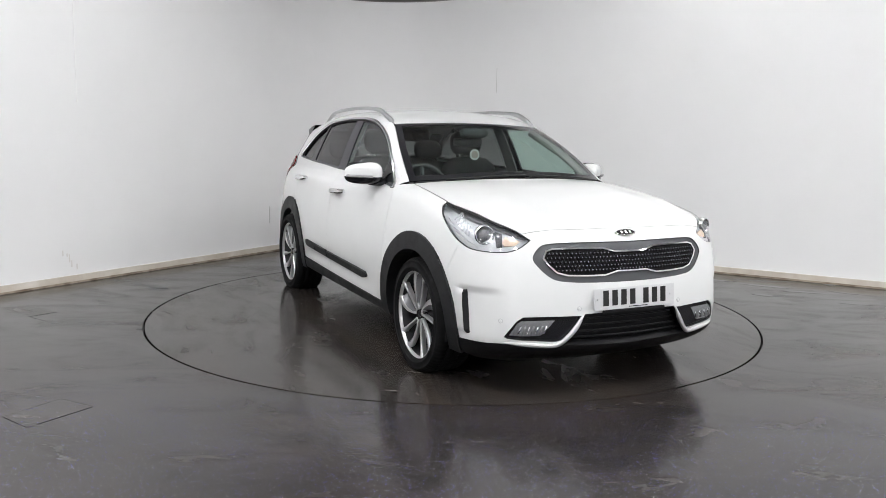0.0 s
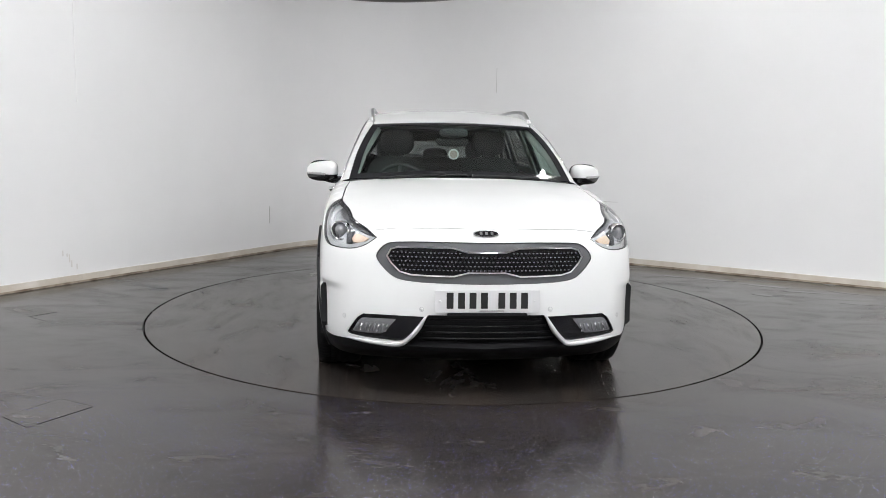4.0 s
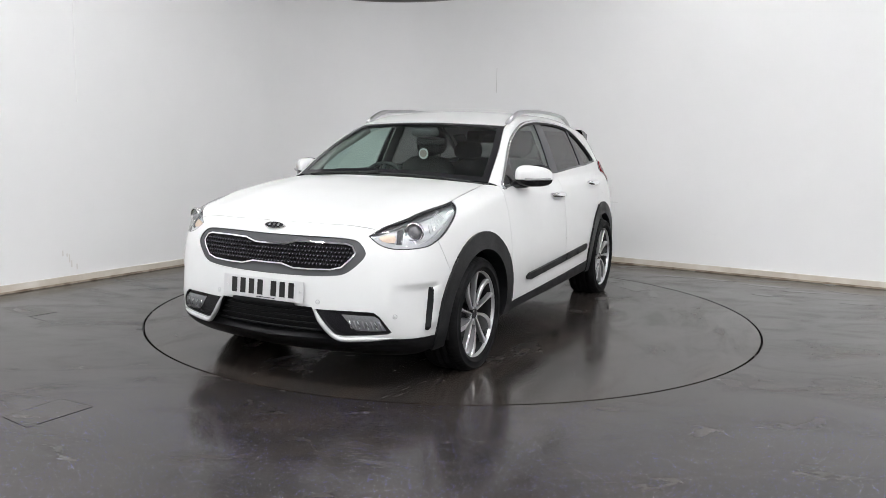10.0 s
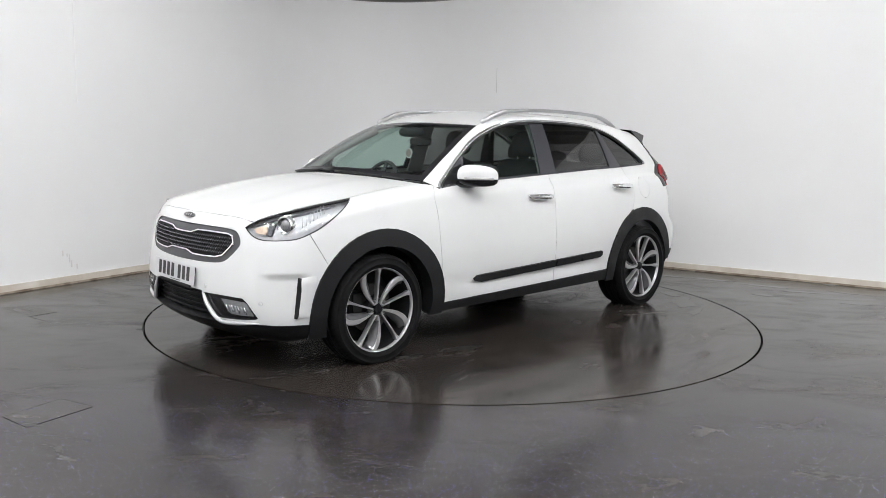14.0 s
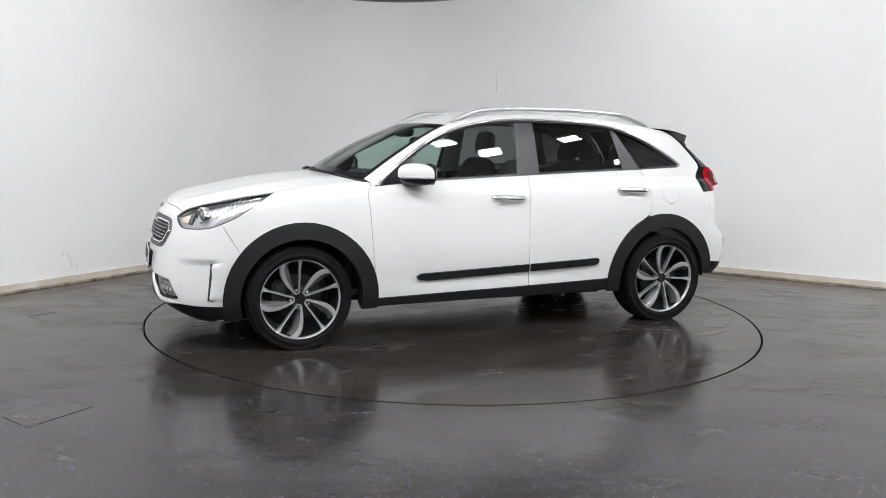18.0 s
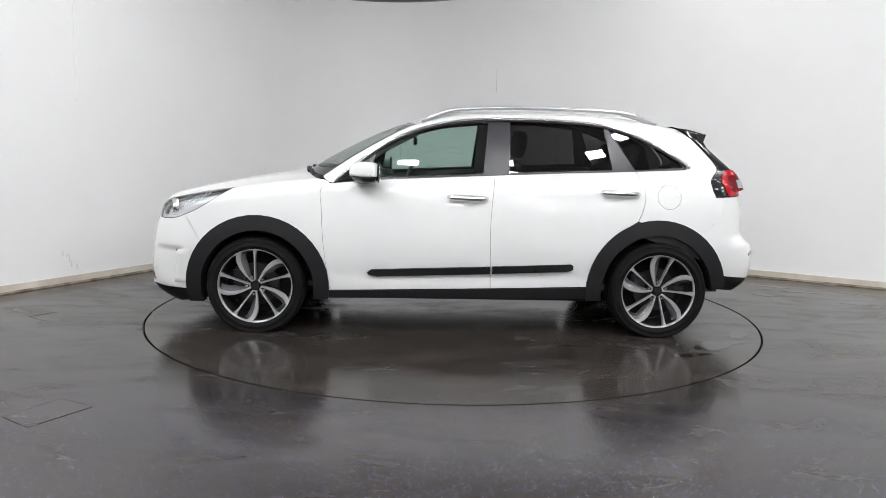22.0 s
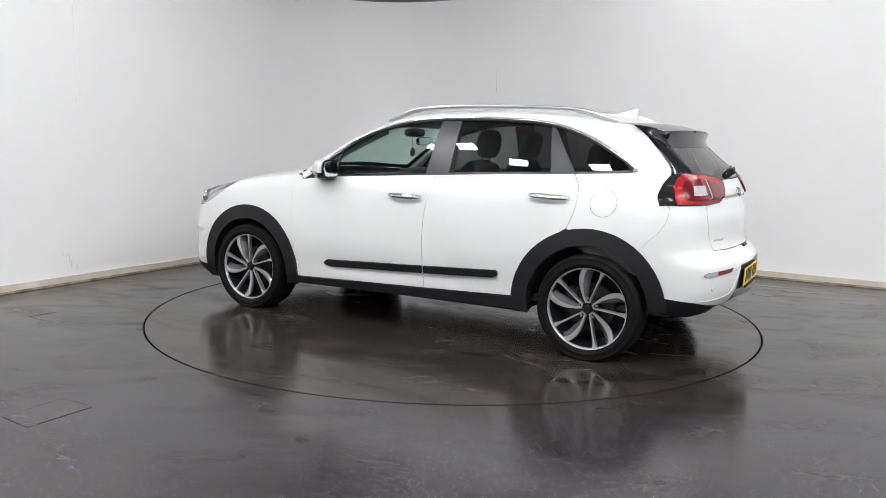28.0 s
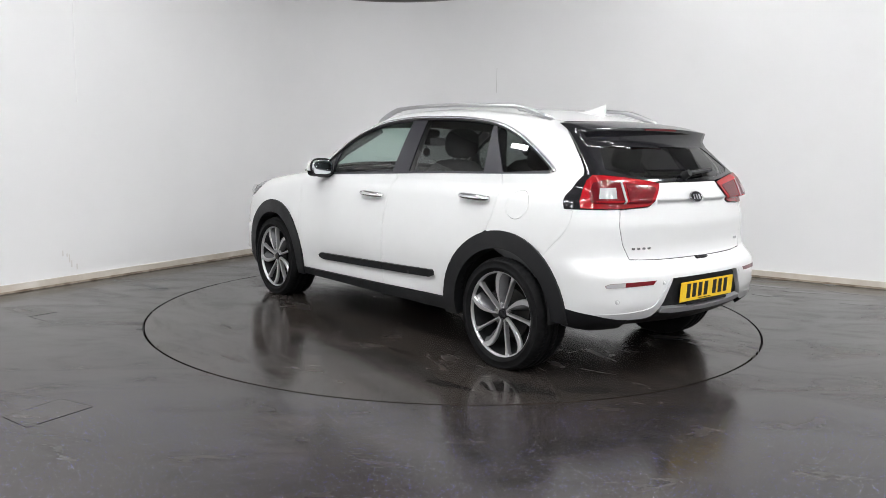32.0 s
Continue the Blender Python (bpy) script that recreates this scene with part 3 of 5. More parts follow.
def patch_data(where, outline, holes=(), lift=0.0, gap=0.0016, depth=0.022, step=0.022):
    """Vertices and faces of a piece of the skin inside an outline, with its edges turned in."""
    loops = [dense(shrink(np.array(o, float), gap if i == 0 else -gap), step * 0.7) for i, o in enumerate([outline, *holes])]
    lo, hi = loops[0].min(0), loops[0].max(0)
    gx, gy = np.meshgrid(np.arange(lo[0], hi[0], step), np.arange(lo[1], hi[1], step * 0.87))
    gx = gx + (np.arange(gx.shape[0]) % 2)[:, None] * step * 0.5
    g = np.stack([gx.ravel(), gy.ravel()], 1)
    g = g[inside(loops[0], g)]
    for h in loops[1:]:
        g = g[~inside(h, g)]
    rim = np.vstack(loops)
    if len(g):
        near = np.array([np.min(np.abs(rim - q).max(1)) for q in g])
        g = g[near > step * 0.45]
    pts = np.vstack([rim, g])
    edges, k = [], 0
    for lp in loops:
        n = len(lp)
        edges += [(k + i, k + (i + 1) % n) for i in range(n)]
        k += n
    v, _, f, *_ = delaunay_2d_cdt([Vector(p) for p in pts], edges, [], 0, 1e-6)
    uv = np.array([(p.x, p.y) for p in v])
    tri = np.array([q for q in f if len(q) == 3])
    c = uv[tri].mean(1)
    ok = inside(loops[0], c)
    for h in loops[1:]:
        ok &= ~inside(h, c)
    tri = tri[ok]
    p = where(uv)
    nrm = normals(p)
    p = p + nrm * lift
    # faces look outwards
    fn = np.cross(p[tri[:, 1]] - p[tri[:, 0]], p[tri[:, 2]] - p[tri[:, 0]])
    flip = (fn * nrm[tri[:, 0]]).sum(1) < 0
    tri[flip] = tri[flip][:, ::-1]
    faces = [tuple(q) for q in tri]
    verts, turned = [p], [nrm]
    if depth:
        count = {}
        for a, b, d in faces:
            for e in ((a, b), (b, d), (d, a)):
                key = (min(e), max(e))
                count[key] = None if key in count else e
        border = [e for e in count.values() if e]
        ids = sorted({i for e in border for i in e})
        at = {i: len(p) + k for k, i in enumerate(ids)}
        m = len(ids)
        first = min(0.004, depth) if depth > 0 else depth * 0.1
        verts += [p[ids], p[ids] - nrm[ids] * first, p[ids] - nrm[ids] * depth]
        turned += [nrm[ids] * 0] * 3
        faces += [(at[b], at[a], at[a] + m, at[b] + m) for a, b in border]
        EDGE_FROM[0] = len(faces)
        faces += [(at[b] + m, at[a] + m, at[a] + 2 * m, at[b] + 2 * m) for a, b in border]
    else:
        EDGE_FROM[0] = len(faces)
    SKIN_NORMALS[len(SKIN_NORMALS)] = np.vstack(turned)
    return np.vstack(verts), faces


SKIN_NORMALS, EDGE_FROM = {}, [0]


def mesh_object(name, verts, faces, material, parent, label="", smooth=True, twin=False):
    me = bpy.data.meshes.new(name)
    me.from_pydata([tuple(v) for v in verts], [], [tuple(int(i) for i in f) for f in faces])
    me.materials.append(material)
    me.polygons.foreach_set("use_smooth", [smooth] * len(me.polygons))
    turned = SKIN_NORMALS[len(SKIN_NORMALS) - 1]
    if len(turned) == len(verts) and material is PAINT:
        # below its first strip, a painted panel's edge is blackened as gap shade
        me.materials.append(RUBBER_AND_GAP_SHADE)
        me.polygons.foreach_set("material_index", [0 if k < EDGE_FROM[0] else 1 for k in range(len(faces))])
    if len(turned) == len(verts):
        # a twin from the other side turns its normals round as well
        side = -1 if twin else 1
        me.normals_split_custom_set_from_vertices([tuple(v) for v in turned * (1, side, 1)])
    ob = new(name, me)
    ob.parent = parent
    if label:
        ob["label"] = label
    return ob


def mirrored(verts, faces):
    return verts * np.array([1, -1, 1]), [tuple(f)[::-1] for f in faces]


def panel(name, where, outline, material, parent, holes=(), both=False, label="", **kw):
    """One panel of the skin as a part; both: its twin on the car's other side too."""
    v, f = patch_data(where, outline, holes, **kw)
    made = [mesh_object(name, v, f, material, parent if not isinstance(parent, list) else parent[0], label)]
    if both:
        v, f = mirrored(v, f)
        made.append(mesh_object(name, v, f, material, parent if not isinstance(parent, list) else parent[1], label, twin=True))
    return made if both else made[0]


def to(where, places):
    return FLAT[where](places)


def chain(*runs):
    return np.vstack([np.array(r, float) for r in runs])


# ---- the car ----
car = tagged(new("car"), "white five-door crossover car with black plastic cladding, on the turntable", "car")

# seams in the side plan (x, z)
BELT = [(0.855, 1.000), (0.58, 1.026), (0.014, 1.056), (-0.258, 1.070), (-0.7, 1.090), (-1.19, 1.108), (-1.53, 1.123)]
WIN_TOP = spl([(0.855, 1.000), (0.80, 1.052), (0.645, 1.176), (0.455, 1.300), (0.266, 1.378), (0.08, 1.425), (-0.12, 1.447), (-0.29, 1.454), (-0.65, 1.450), (-0.98, 1.422), (-1.22, 1.352), (-1.42, 1.250), (-1.560, 1.160), (-1.572, 1.134), (-1.53, 1.123)], 6)
DOOR_FRONT = spl([(0.885, 1.020), (0.918, 0.95), (0.910, 0.845), (0.893, 0.58), (0.852, 0.292)], 6)
DOOR_MID = spl([(-0.238, 1.068), (-0.215, 0.85), (-0.208, 0.66), (-0.217, 0.319)], 6)
DOOR_BACK = spl([(-1.195, 1.108), (-1.238, 1.02), (-1.246, 0.95), (-1.232, 0.87), (-1.197, 0.783)], 6)
ARCH_F, ARCH_R, ARCH_OUT, ARCH_IN = (1.335, 0.31), (-1.335, 0.315), 0.472, 0.376


def arch_to(c, r, z0, z1, n=26):
    """An arch line from height z0 on its front foot, over the top, to z1 on its back foot."""
    return arc(*c, r, math.degrees(math.asin((z0 - c[1]) / r)), 180 - math.degrees(math.asin((z1 - c[1]) / r)), n)


front_arch, rear_arch = arch_to(ARCH_F, ARCH_OUT, 0.25, 0.290), arch_to(ARCH_R, ARCH_OUT, 0.337, 0.40)
i_seam = int(np.argmin(np.abs(front_arch[:, 0] - 1.70)))       # where the bumper meets the arch
j_seam = int(np.argmin(np.abs(rear_arch[:, 0] + 1.618)))

WING_SEAM = chain([(-1.740, 0.945)], spl([(-1.787, 0.940), (-1.786, 0.90), (-1.775, 0.85), (-1.740, 0.794), (-1.69, 0.745), tuple(rear_arch[j_seam])], 6))

# headlight outline on the nose plan (arc, z): top edge, outer edge, lower edge
LAMP_TOP = spl([(0.540, 0.809), (0.62, 0.856), (0.75, 0.897), (0.90, 0.929), (1.135, 0.964)], 5)
LAMP_OUT = spl([(1.135, 0.964), (1.035, 0.885), (0.94, 0.815), (0.875, 0.780)], 5)
LAMP_LOW = spl([(0.875, 0.780), (0.83, 0.760), (0.78, 0.750), (0.70, 0.746), (0.636, 0.750), (0.585, 0.770), (0.540, 0.809)], 4)
LAMP = chain(LAMP_TOP, LAMP_OUT[1:], LAMP_LOW[1:-1])
lamp_top_plan = to(on_top, on_nose(LAMP_TOP))[::-1]

# hood: its side edge runs from the screen's foot along the wing, along the lamp and across the nose
wing_line = spl([(0.965, 0.705), (1.20, 0.722), (1.36, 0.729), tuple(lamp_top_plan[0])], 5)
hood_edge = chain(wing_line, lamp_top_plan[1:-4], spl([tuple(lamp_top_plan[-4]), (2.035, 0.444), (2.057, 0.271), (2.073, 0.0)], 5))
n_wing, n_lamp = len(wing_line), len(lamp_top_plan) - 5
cowl = spl([(1.105, 0.0), (1.08, 0.25), (1.03, 0.5), (0.965, 0.705)], 6)
hood_outline = chain(hood_edge, (hood_edge * (1, -1))[::-1][1:], (cowl * (1, -1))[::-1][:-1], cowl[1:-1])
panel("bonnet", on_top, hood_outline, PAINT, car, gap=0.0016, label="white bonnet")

# windscreen with its black border, one piece below the other
screen_foot = spl([(1.075, 0.0), (1.05, 0.25), (1.0, 0.5), (0.915, 0.715)], 6)
screen_side = spl([(0.915, 0.715), (0.62, 0.655), (0.30, 0.560)], 8)
screen_head = spl([(0.30, 0.560), (0.355, 0.3), (0.375, 0.0)], 6)
half = chain(screen_foot, screen_side[1:], screen_head[1:])
screen_outline = chain(half, (half * (1, -1))[::-1][1:-1])
inner = shrink(screen_outline, 0.045)
panel("windscreen_border", on_top, screen_outline, GLOSS_BLACK, car, holes=[inner], lift=-0.004, depth=0.006)
screen = panel("windscreen", on_top, inner, SCREEN_GLASS, car, lift=-0.004, gap=0.0, depth=0.0, label="clear windscreen")
panel("cowl_cover", on_top, chain(cowl, screen_foot[::-1][:-1], (screen_foot * (1, -1))[:-1], (cowl * (1, -1))[::-1][:-1]), BLACK_PLASTIC, car, lift=-0.012, depth=0.02)

# roof between its two ditches
ditch = spl([(0.30, 0.560), (0.0, 0.562), (-0.6, 0.548), (-1.2, 0.505), (-1.43, 0.470)], 8)
roof_back = spl([(-1.43, 0.470), (-1.50, 0.25), (-1.52, 0.0)], 6)
half = chain(screen_head[::-1], ditch[1:], roof_back[1:])
panel("roof", on_top, chain(half, (half * (1, -1))[::-1][1:-1]), PAINT, car, label="white roof")

# body side: pillar, rail over the doors, rear wing
ditch_3d, screen_side_3d = on_top(ditch), on_top(screen_side)
wing_foot_3d = on_top(spl([(0.965, 0.705), (0.94, 0.712), (0.915, 0.715)], 2))
hatch_side = spl([(-1.50, 1.408), (-1.60, 1.330), (-1.693, 1.233), (-1.752, 1.160), (-1.762, 1.122)], 5)
LAMP_REAR_FRONT = spl([(-1.762, 1.122), (-1.722, 1.065), (-1.712, 1.0), (-1.732, 0.946)], 5)
side_outline = chain(
    to(on_side, screen_side_3d), to(on_side, ditch_3d)[1:], hatch_side, LAMP_REAR_FRONT[1:],
    WING_SEAM[1:], rear_arch[:j_seam][::-1][:int(np.argmin(np.abs(rear_arch[:j_seam][::-1][:, 0] + 1.19)))],
    DOOR_BACK[::-1], BELT[-1:], WIN_TOP[::-1][1:-1], [(0.87, 1.01)])
flap = arc(-1.408, 0.944, 0.080, 0, 352, 40)
v, f = patch_data(on_side, side_outline, [flap], gap=0.0009, step=0.02)
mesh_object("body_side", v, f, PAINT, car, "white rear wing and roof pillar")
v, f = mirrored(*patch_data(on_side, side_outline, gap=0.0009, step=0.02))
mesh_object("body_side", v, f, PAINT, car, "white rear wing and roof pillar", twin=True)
panel("fuel_flap", on_side, flap, PAINT, car, label="round white fuel flap")

# front wing
wing_top = to(on_side, on_top(wing_line))
wing_outline = chain([(0.895, 1.022)], wing_top, to(on_side, on_nose(LAMP_OUT))[1:], front_arch[i_seam:], DOOR_FRONT[::-1])
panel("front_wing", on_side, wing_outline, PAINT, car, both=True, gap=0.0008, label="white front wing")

doors = {}
for name, lines in (("front_door", chain(BELT[:3], [(-0.238, 1.068)], DOOR_MID[1:], [(0.852, 0.292)], DOOR_FRONT[::-1][1:])),
                    ("rear_door", chain([(-0.238, 1.068)], BELT[4:6], DOOR_BACK[1:], rear_arch[:int(np.argmin(np.abs(rear_arch[:, 0] + 1.19)))][::-1], [(-0.217, 0.319)], DOOR_MID[::-1][1:-1]))):
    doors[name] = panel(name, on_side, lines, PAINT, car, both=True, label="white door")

# side windows: glass, black pillars and bright trim
WB = np.array(BELT)


def belt(x):
    return float(np.interp(-x, -WB[:, 0], WB[:, 1]))


def head(x):
    w = WIN_TOP[:-8]
    return float(np.interp(-x, -w[:, 0], w[:, 1]))


def pane(x0b, x0t, x1b, x1t, inset=0.022, n=14):
    """A window pane between two slanted posts, its head along the roof rail."""
    xs = np.linspace(x0t, x1t, n)
    foot = [(x, belt(x) + 0.016) for x in np.linspace(x1b, x0b, 6)]
    return chain([(x, head(x) - inset) for x in xs], foot)


front_pane = chain([(x, head(x) - 0.03) for x in np.linspace(0.56, -0.195, 16)], [(x, belt(x) + 0.016) for x in np.linspace(-0.158, 0.60, 8)])
rear_pane = pane(-0.335, -0.345, -1.035, -0.985)
quarter_pane = chain([(-1.015, head(-1.015) - 0.022)], [(x, head(x) - 0.022) for x in np.linspace(-1.035, -1.49, 10)], [(-1.525, belt(-1.51) + 0.02), (-1.19, belt(-1.19) + 0.014)])
window_band = chain(WIN_TOP[:-1], BELT[::-1][:-1])
panel("window_surround", on_side, window_band, PILLAR_BLACK, car, holes=[front_pane, rear_pane, quarter_pane], both=True, lift=-0.006, depth=0.01, label="black window pillars")
panel("front_side_window", on_side, front_pane, GLASS, car, both=True, lift=-0.012, gap=0, depth=0, label="green-tinted front side window")
panel("rear_side_window", on_side, rear_pane, PRIVACY, car, both=True, lift=-0.012, gap=0, depth=0, label="dark privacy window")
panel("quarter_window", on_side, quarter_pane, PRIVACY, car, both=True, lift=-0.012, gap=0, depth=0, label="dark privacy window")
trim_line, seal_line = shrink(window_band, 0.009)[1:len(WIN_TOP) - 2], shrink(window_band, 0.021)[2:len(WIN_TOP) - 3]
for s_ in (1, -1):
    q = on_side(trim_line) * (1, s_, 1)
    t_ = part("window_trim", sweep(q, lambda t: 0.0085 + 0.004 * max(0.0, t * 4 - 3.0), 10), TRIM_CHROME, car, "chrome window trim", True)
    q = (on_side(seal_line) - normals(on_side(seal_line)) * 0.002) * (1, s_, 1)
    part("window_seal", sweep(q, 0.006, 8), RUBBER_AND_GAP_SHADE, t_, "black rubber window seal", True)

# black cladding
for c, a0, a1 in ((ARCH_F, 0.20, 0.232), (ARCH_R, 0.245, 0.335)):
    ring = chain(arch_to(c, ARCH_OUT + 0.005, a0, a1), arch_to(c, ARCH_IN, a0, a1)[::-1])
    panel("wheel_arch", on_side, ring, BLACK_PLASTIC, car, both=True, lift=0.014, gap=0, depth=0.09, label="black plastic wheel arch cladding")
panel("sill", on_side, [(0.875, 0.288), (-0.218, 0.314), (-0.885, 0.331), (-0.92, 0.256), (0.92, 0.240)], BLACK_PLASTIC, car, both=True, lift=0.006, gap=0.0, depth=0.1, label="black plastic sill")
for x0, x1, z0, z1 in ((0.605, -0.210, 0.416, 0.446), (-0.226, -0.765, 0.447, 0.468)):
    d = 0.024
    strip = [(x0, z0 + 0.004), (x0 - 0.012, z0 - 0.012), (x0 - 0.07, z0 - d), (x1, z1 - d), (x1, z1 + d), (x0 - 0.03, z0 + d)] if x1 > -0.5 else [(x0, z0 - d), (x1 + 0.035, z1 - d), (x1, z1 - 0.010), (x1, z1 + d * 0.6), (x1 + 0.012, z1 + d), (x0, z0 + d)]
    panel("door_moulding", on_side, strip, BLACK_PLASTIC, doors["front_door" if x1 > -0.5 else "rear_door"], both=True, lift=0.016, gap=0, depth=0.03, label="black door moulding")

# bumpers, as bands round nose and tail
def symmetric(half):
    """A closed outline from its left half, which starts and ends on the middle line."""
    return chain(half, (half * (-1, 1))[::-1][1:-1])


hood_nose = to(on_nose, on_top(hood_edge[n_wing + n_lamp - 1:]))[::-1]
arch_nose = to(on_nose, on_side(front_arch[:i_seam + 1]))[::-1]
bumper_top = chain(hood_nose, LAMP_TOP[:4][::-1], LAMP_LOW[:-1][::-1], arch_nose)
grille_half = spl([(0.0, 0.795), (0.25, 0.796), (0.44, 0.792), (0.505, 0.776), (0.546, 0.726), (0.525, 0.680), (0.455, 0.620), (0.36, 0.602), (0.2, 0.596), (0.0, 0.594)], 5)
grille_hole = to(on_nose, on_front(symmetric(grille_half)))
fog_hole = [(0.31, 0.432), (0.50, 0.434), (0.61, 0.433), (0.64, 0.412), (0.69, 0.330), (0.675, 0.320), (0.60, 0.312), (0.45, 0.300), (0.415, 0.304), (0.375, 0.335)]
fog_l = to(on_nose, on_front(np.array(fog_hole)))
fog_r = fog_l * (-1, 1)
bumper_half = chain(bumper_top, to(on_nose, seam(on_front, [(0.74, 0.290), (0.68, 0.290), (0.46, 0.275), (0.415, 0.280), (0.36, 0.325), (0.290, 0.440), (0.0, 0.445)])))
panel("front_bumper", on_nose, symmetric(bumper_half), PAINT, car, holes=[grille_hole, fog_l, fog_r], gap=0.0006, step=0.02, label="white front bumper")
panel("lower_intake", on_nose, symmetric(to(on_nose, seam(on_front, [(0.0, 0.452), (0.285, 0.446), (0.355, 0.33), (0.41, 0.285), (0.45, 0.265), (0.0, 0.24)]))), LIP_BLACK, car, lift=-0.04, depth=0.03, label="black slatted lower intake")
lip = to(on_nose, seam(on_front, [(0.0, 0.272), (0.44, 0.285), (0.68, 0.297)]))
lip = chain(lip, to(on_nose, on_side(np.array([(1.80, 0.285), (1.80, 0.205), (1.86, 0.185)]))), to(on_nose, seam(on_front, [(0.6, 0.18), (0.0, 0.175)])))
panel("front_lip", on_nose, symmetric(lip), LIP_BLACK, car, lift=0.004, depth=0.05, label="black plastic front lip")
panel("fog_recess", on_nose, shrink(fog_l, -0.004), GLOSS_BLACK, car, both=True, lift=-0.014, gap=0, depth=0.0, label="black recess")
# a blade stands proud of the bumper's corner, its slot open to the front
foot, crest = np.array([(0.819, 0.549), (0.800, 0.326)]), np.array([(0.836, 0.552), (0.812, 0.323)])
n_ = 12
for s_ in (1, -1):
    verts, faces = [], []
    for i in range(n_ + 1):
        t = i / n_
        a, b = foot[0] * (1 - t) + foot[1] * t, crest[0] * (1 - t) + crest[1] * t
        end = b + np.array((0.085, 0.004))
        row = [(a, 0.0), (b, 0.027)] + [(b * (1 - k) + end * k, 0.027 * (1 - k) ** 1.5 - 0.002 * k) for k in (0.2, 0.4, 0.6, 0.8, 1.0)]
        fade = min(1.0, min(t, 1 - t) * 9 + 0.35)
        for uv, up in row:
            p = on_nose(uv[None])
            verts.append((p + normals(p) * (up * fade if up > 0 else up))[0] * (1, s_, 1))
    m_ = 7
    for i in range(n_):
        for k in range(1, m_ - 1):
            q = (i * m_ + k, i * m_ + k + 1, (i + 1) * m_ + k + 1, (i + 1) * m_ + k)
            faces.append(q)
    bm = bmesh.new()
    vs = [bm.verts.new(v) for v in verts]
    for q in faces:
        bm.faces.new([vs[i] for i in q])
    bmesh.ops.recalc_face_normals(bm, faces=bm.faces)
    if sum(f.normal.y for f in bm.faces) * s_ < 0:
        bmesh.ops.reverse_faces(bm, faces=bm.faces)
    blade = part("corner_blade", bm, PAINT, car, "white bumper corner blade", True)
    bm = bmesh.new()
    vs = [bm.verts.new(v) for v in verts]
    for i in range(n_):
        bm.faces.new([vs[i * m_], vs[i * m_ + 1], vs[(i + 1) * m_ + 1], vs[(i + 1) * m_]])
    bmesh.ops.recalc_face_normals(bm, faces=bm.faces)
    if sum(f.normal.x for f in bm.faces) < 0:
        bmesh.ops.reverse_faces(bm, faces=bm.faces)
    part("air_slot", bm, BLACK_PLASTIC, blade, "black air slot")
panel("grille_surround", on_nose, shrink(grille_hole, 0.001), DARK_GREY, car, lift=-0.008, gap=0, depth=0.02, label="satin dark grey grille surround")

# headlights: silver bowl, dark brow, projector, amber turn light, clear cover
bowls = panel("headlight", on_nose, LAMP, LAMP_SILVER, car, both=True, lift=-0.034, gap=-0.002, depth=-0.03, label="clear headlight with a projector")
brow = chain(LAMP_TOP[1:-2], [(0.92, 0.922), (0.80, 0.897), (0.73, 0.879), (0.66, 0.858), (0.60, 0.832)])
panel("lamp_brow", on_nose, brow, LAMP_BROW, bowls, both=True, lift=-0.022, gap=0.0, depth=0.012, step=0.015, label="dark upper lamp trim")
edge = chain(LAMP_OUT[2:], LAMP_LOW[1:], [(0.60, 0.790), (0.66, 0.772), (0.78, 0.772), (0.86, 0.800), (0.93, 0.838), (1.02, 0.905)])
panel("lamp_rim", on_nose, edge, LAMP_GREY, bowls, both=True, lift=-0.018, gap=0.001, depth=0.01, step=0.015, label="silver lamp rim")
panel("turn_light", on_nose, [(0.585, 0.808), (0.605, 0.785), (0.655, 0.782), (0.668, 0.80), (0.655, 0.832), (0.615, 0.822)], AMBER, bowls, both=True, lift=-0.02, gap=0, depth=0.01, step=0.012, label="amber turn light")
panel("lamp_divider", on_nose, [(0.665, 0.775), (0.69, 0.772), (0.71, 0.86), (0.672, 0.845)], DARK_GREY, bowls, both=True, lift=-0.016, gap=0, depth=0.015, step=0.012)
eye = on_nose(np.array([(0.745, 0.826)]))[0]
for s_, bowl in zip((1, -1), bowls):
    at = Vector((eye[0] - 0.018, eye[1] * s_ - 0.006 * s_, eye[2]))
    turn = Vector((0.94, 0.34 * s_, 0.0)).to_track_quat("Y", "Z").to_matrix().to_4x4()
    bm = lathe([(0.036, -0.03), (0.040, 0.004), (0.047, 0.008), (0.051, 0.002), (0.050, -0.03)], 40)
    bm.transform(Matrix.Translation(at) @ turn)
    part("projector_ring", bm, CHROME, bowl, "chrome projector ring", True)
    bm = lathe([(0.0, 0.012), (0.014, 0.010), (0.027, 0.003), (0.037, -0.010), (0.038, -0.03)], 32)
    bm.transform(Matrix.Translation(at) @ turn)
    part("projector_lens", bm, PROJECTOR, bowl, "grey projector lens", True)
    # upright ribs of the outer reflector
    for k in range(7):
        u = 0.83 + 0.018 * k
        q = on_nose(np.array([(u, 0.815 + 0.012 * k), (u, 0.865 + 0.011 * k)])) * (1, s_, 1) - np.array((0.02, 0.008 * s_, 0))
        part("reflector_rib", sweep([q[0], (q[0] + q[1]) / 2, q[1]], 0.0032, 6), LAMP_SILVER, bowl, "", True)
panel("lamp_gasket", on_nose, LAMP, BLACK_PLASTIC, bowls, holes=[shrink(LAMP, 0.005)], both=True, lift=-0.004, gap=0.0, depth=0.006, step=0.015, label="black lamp edge")
covers = panel("lamp_cover", on_nose, LAMP, LAMP_GLASS, bowls, both=True, lift=-0.002, depth=0.0, label="clear lamp cover")

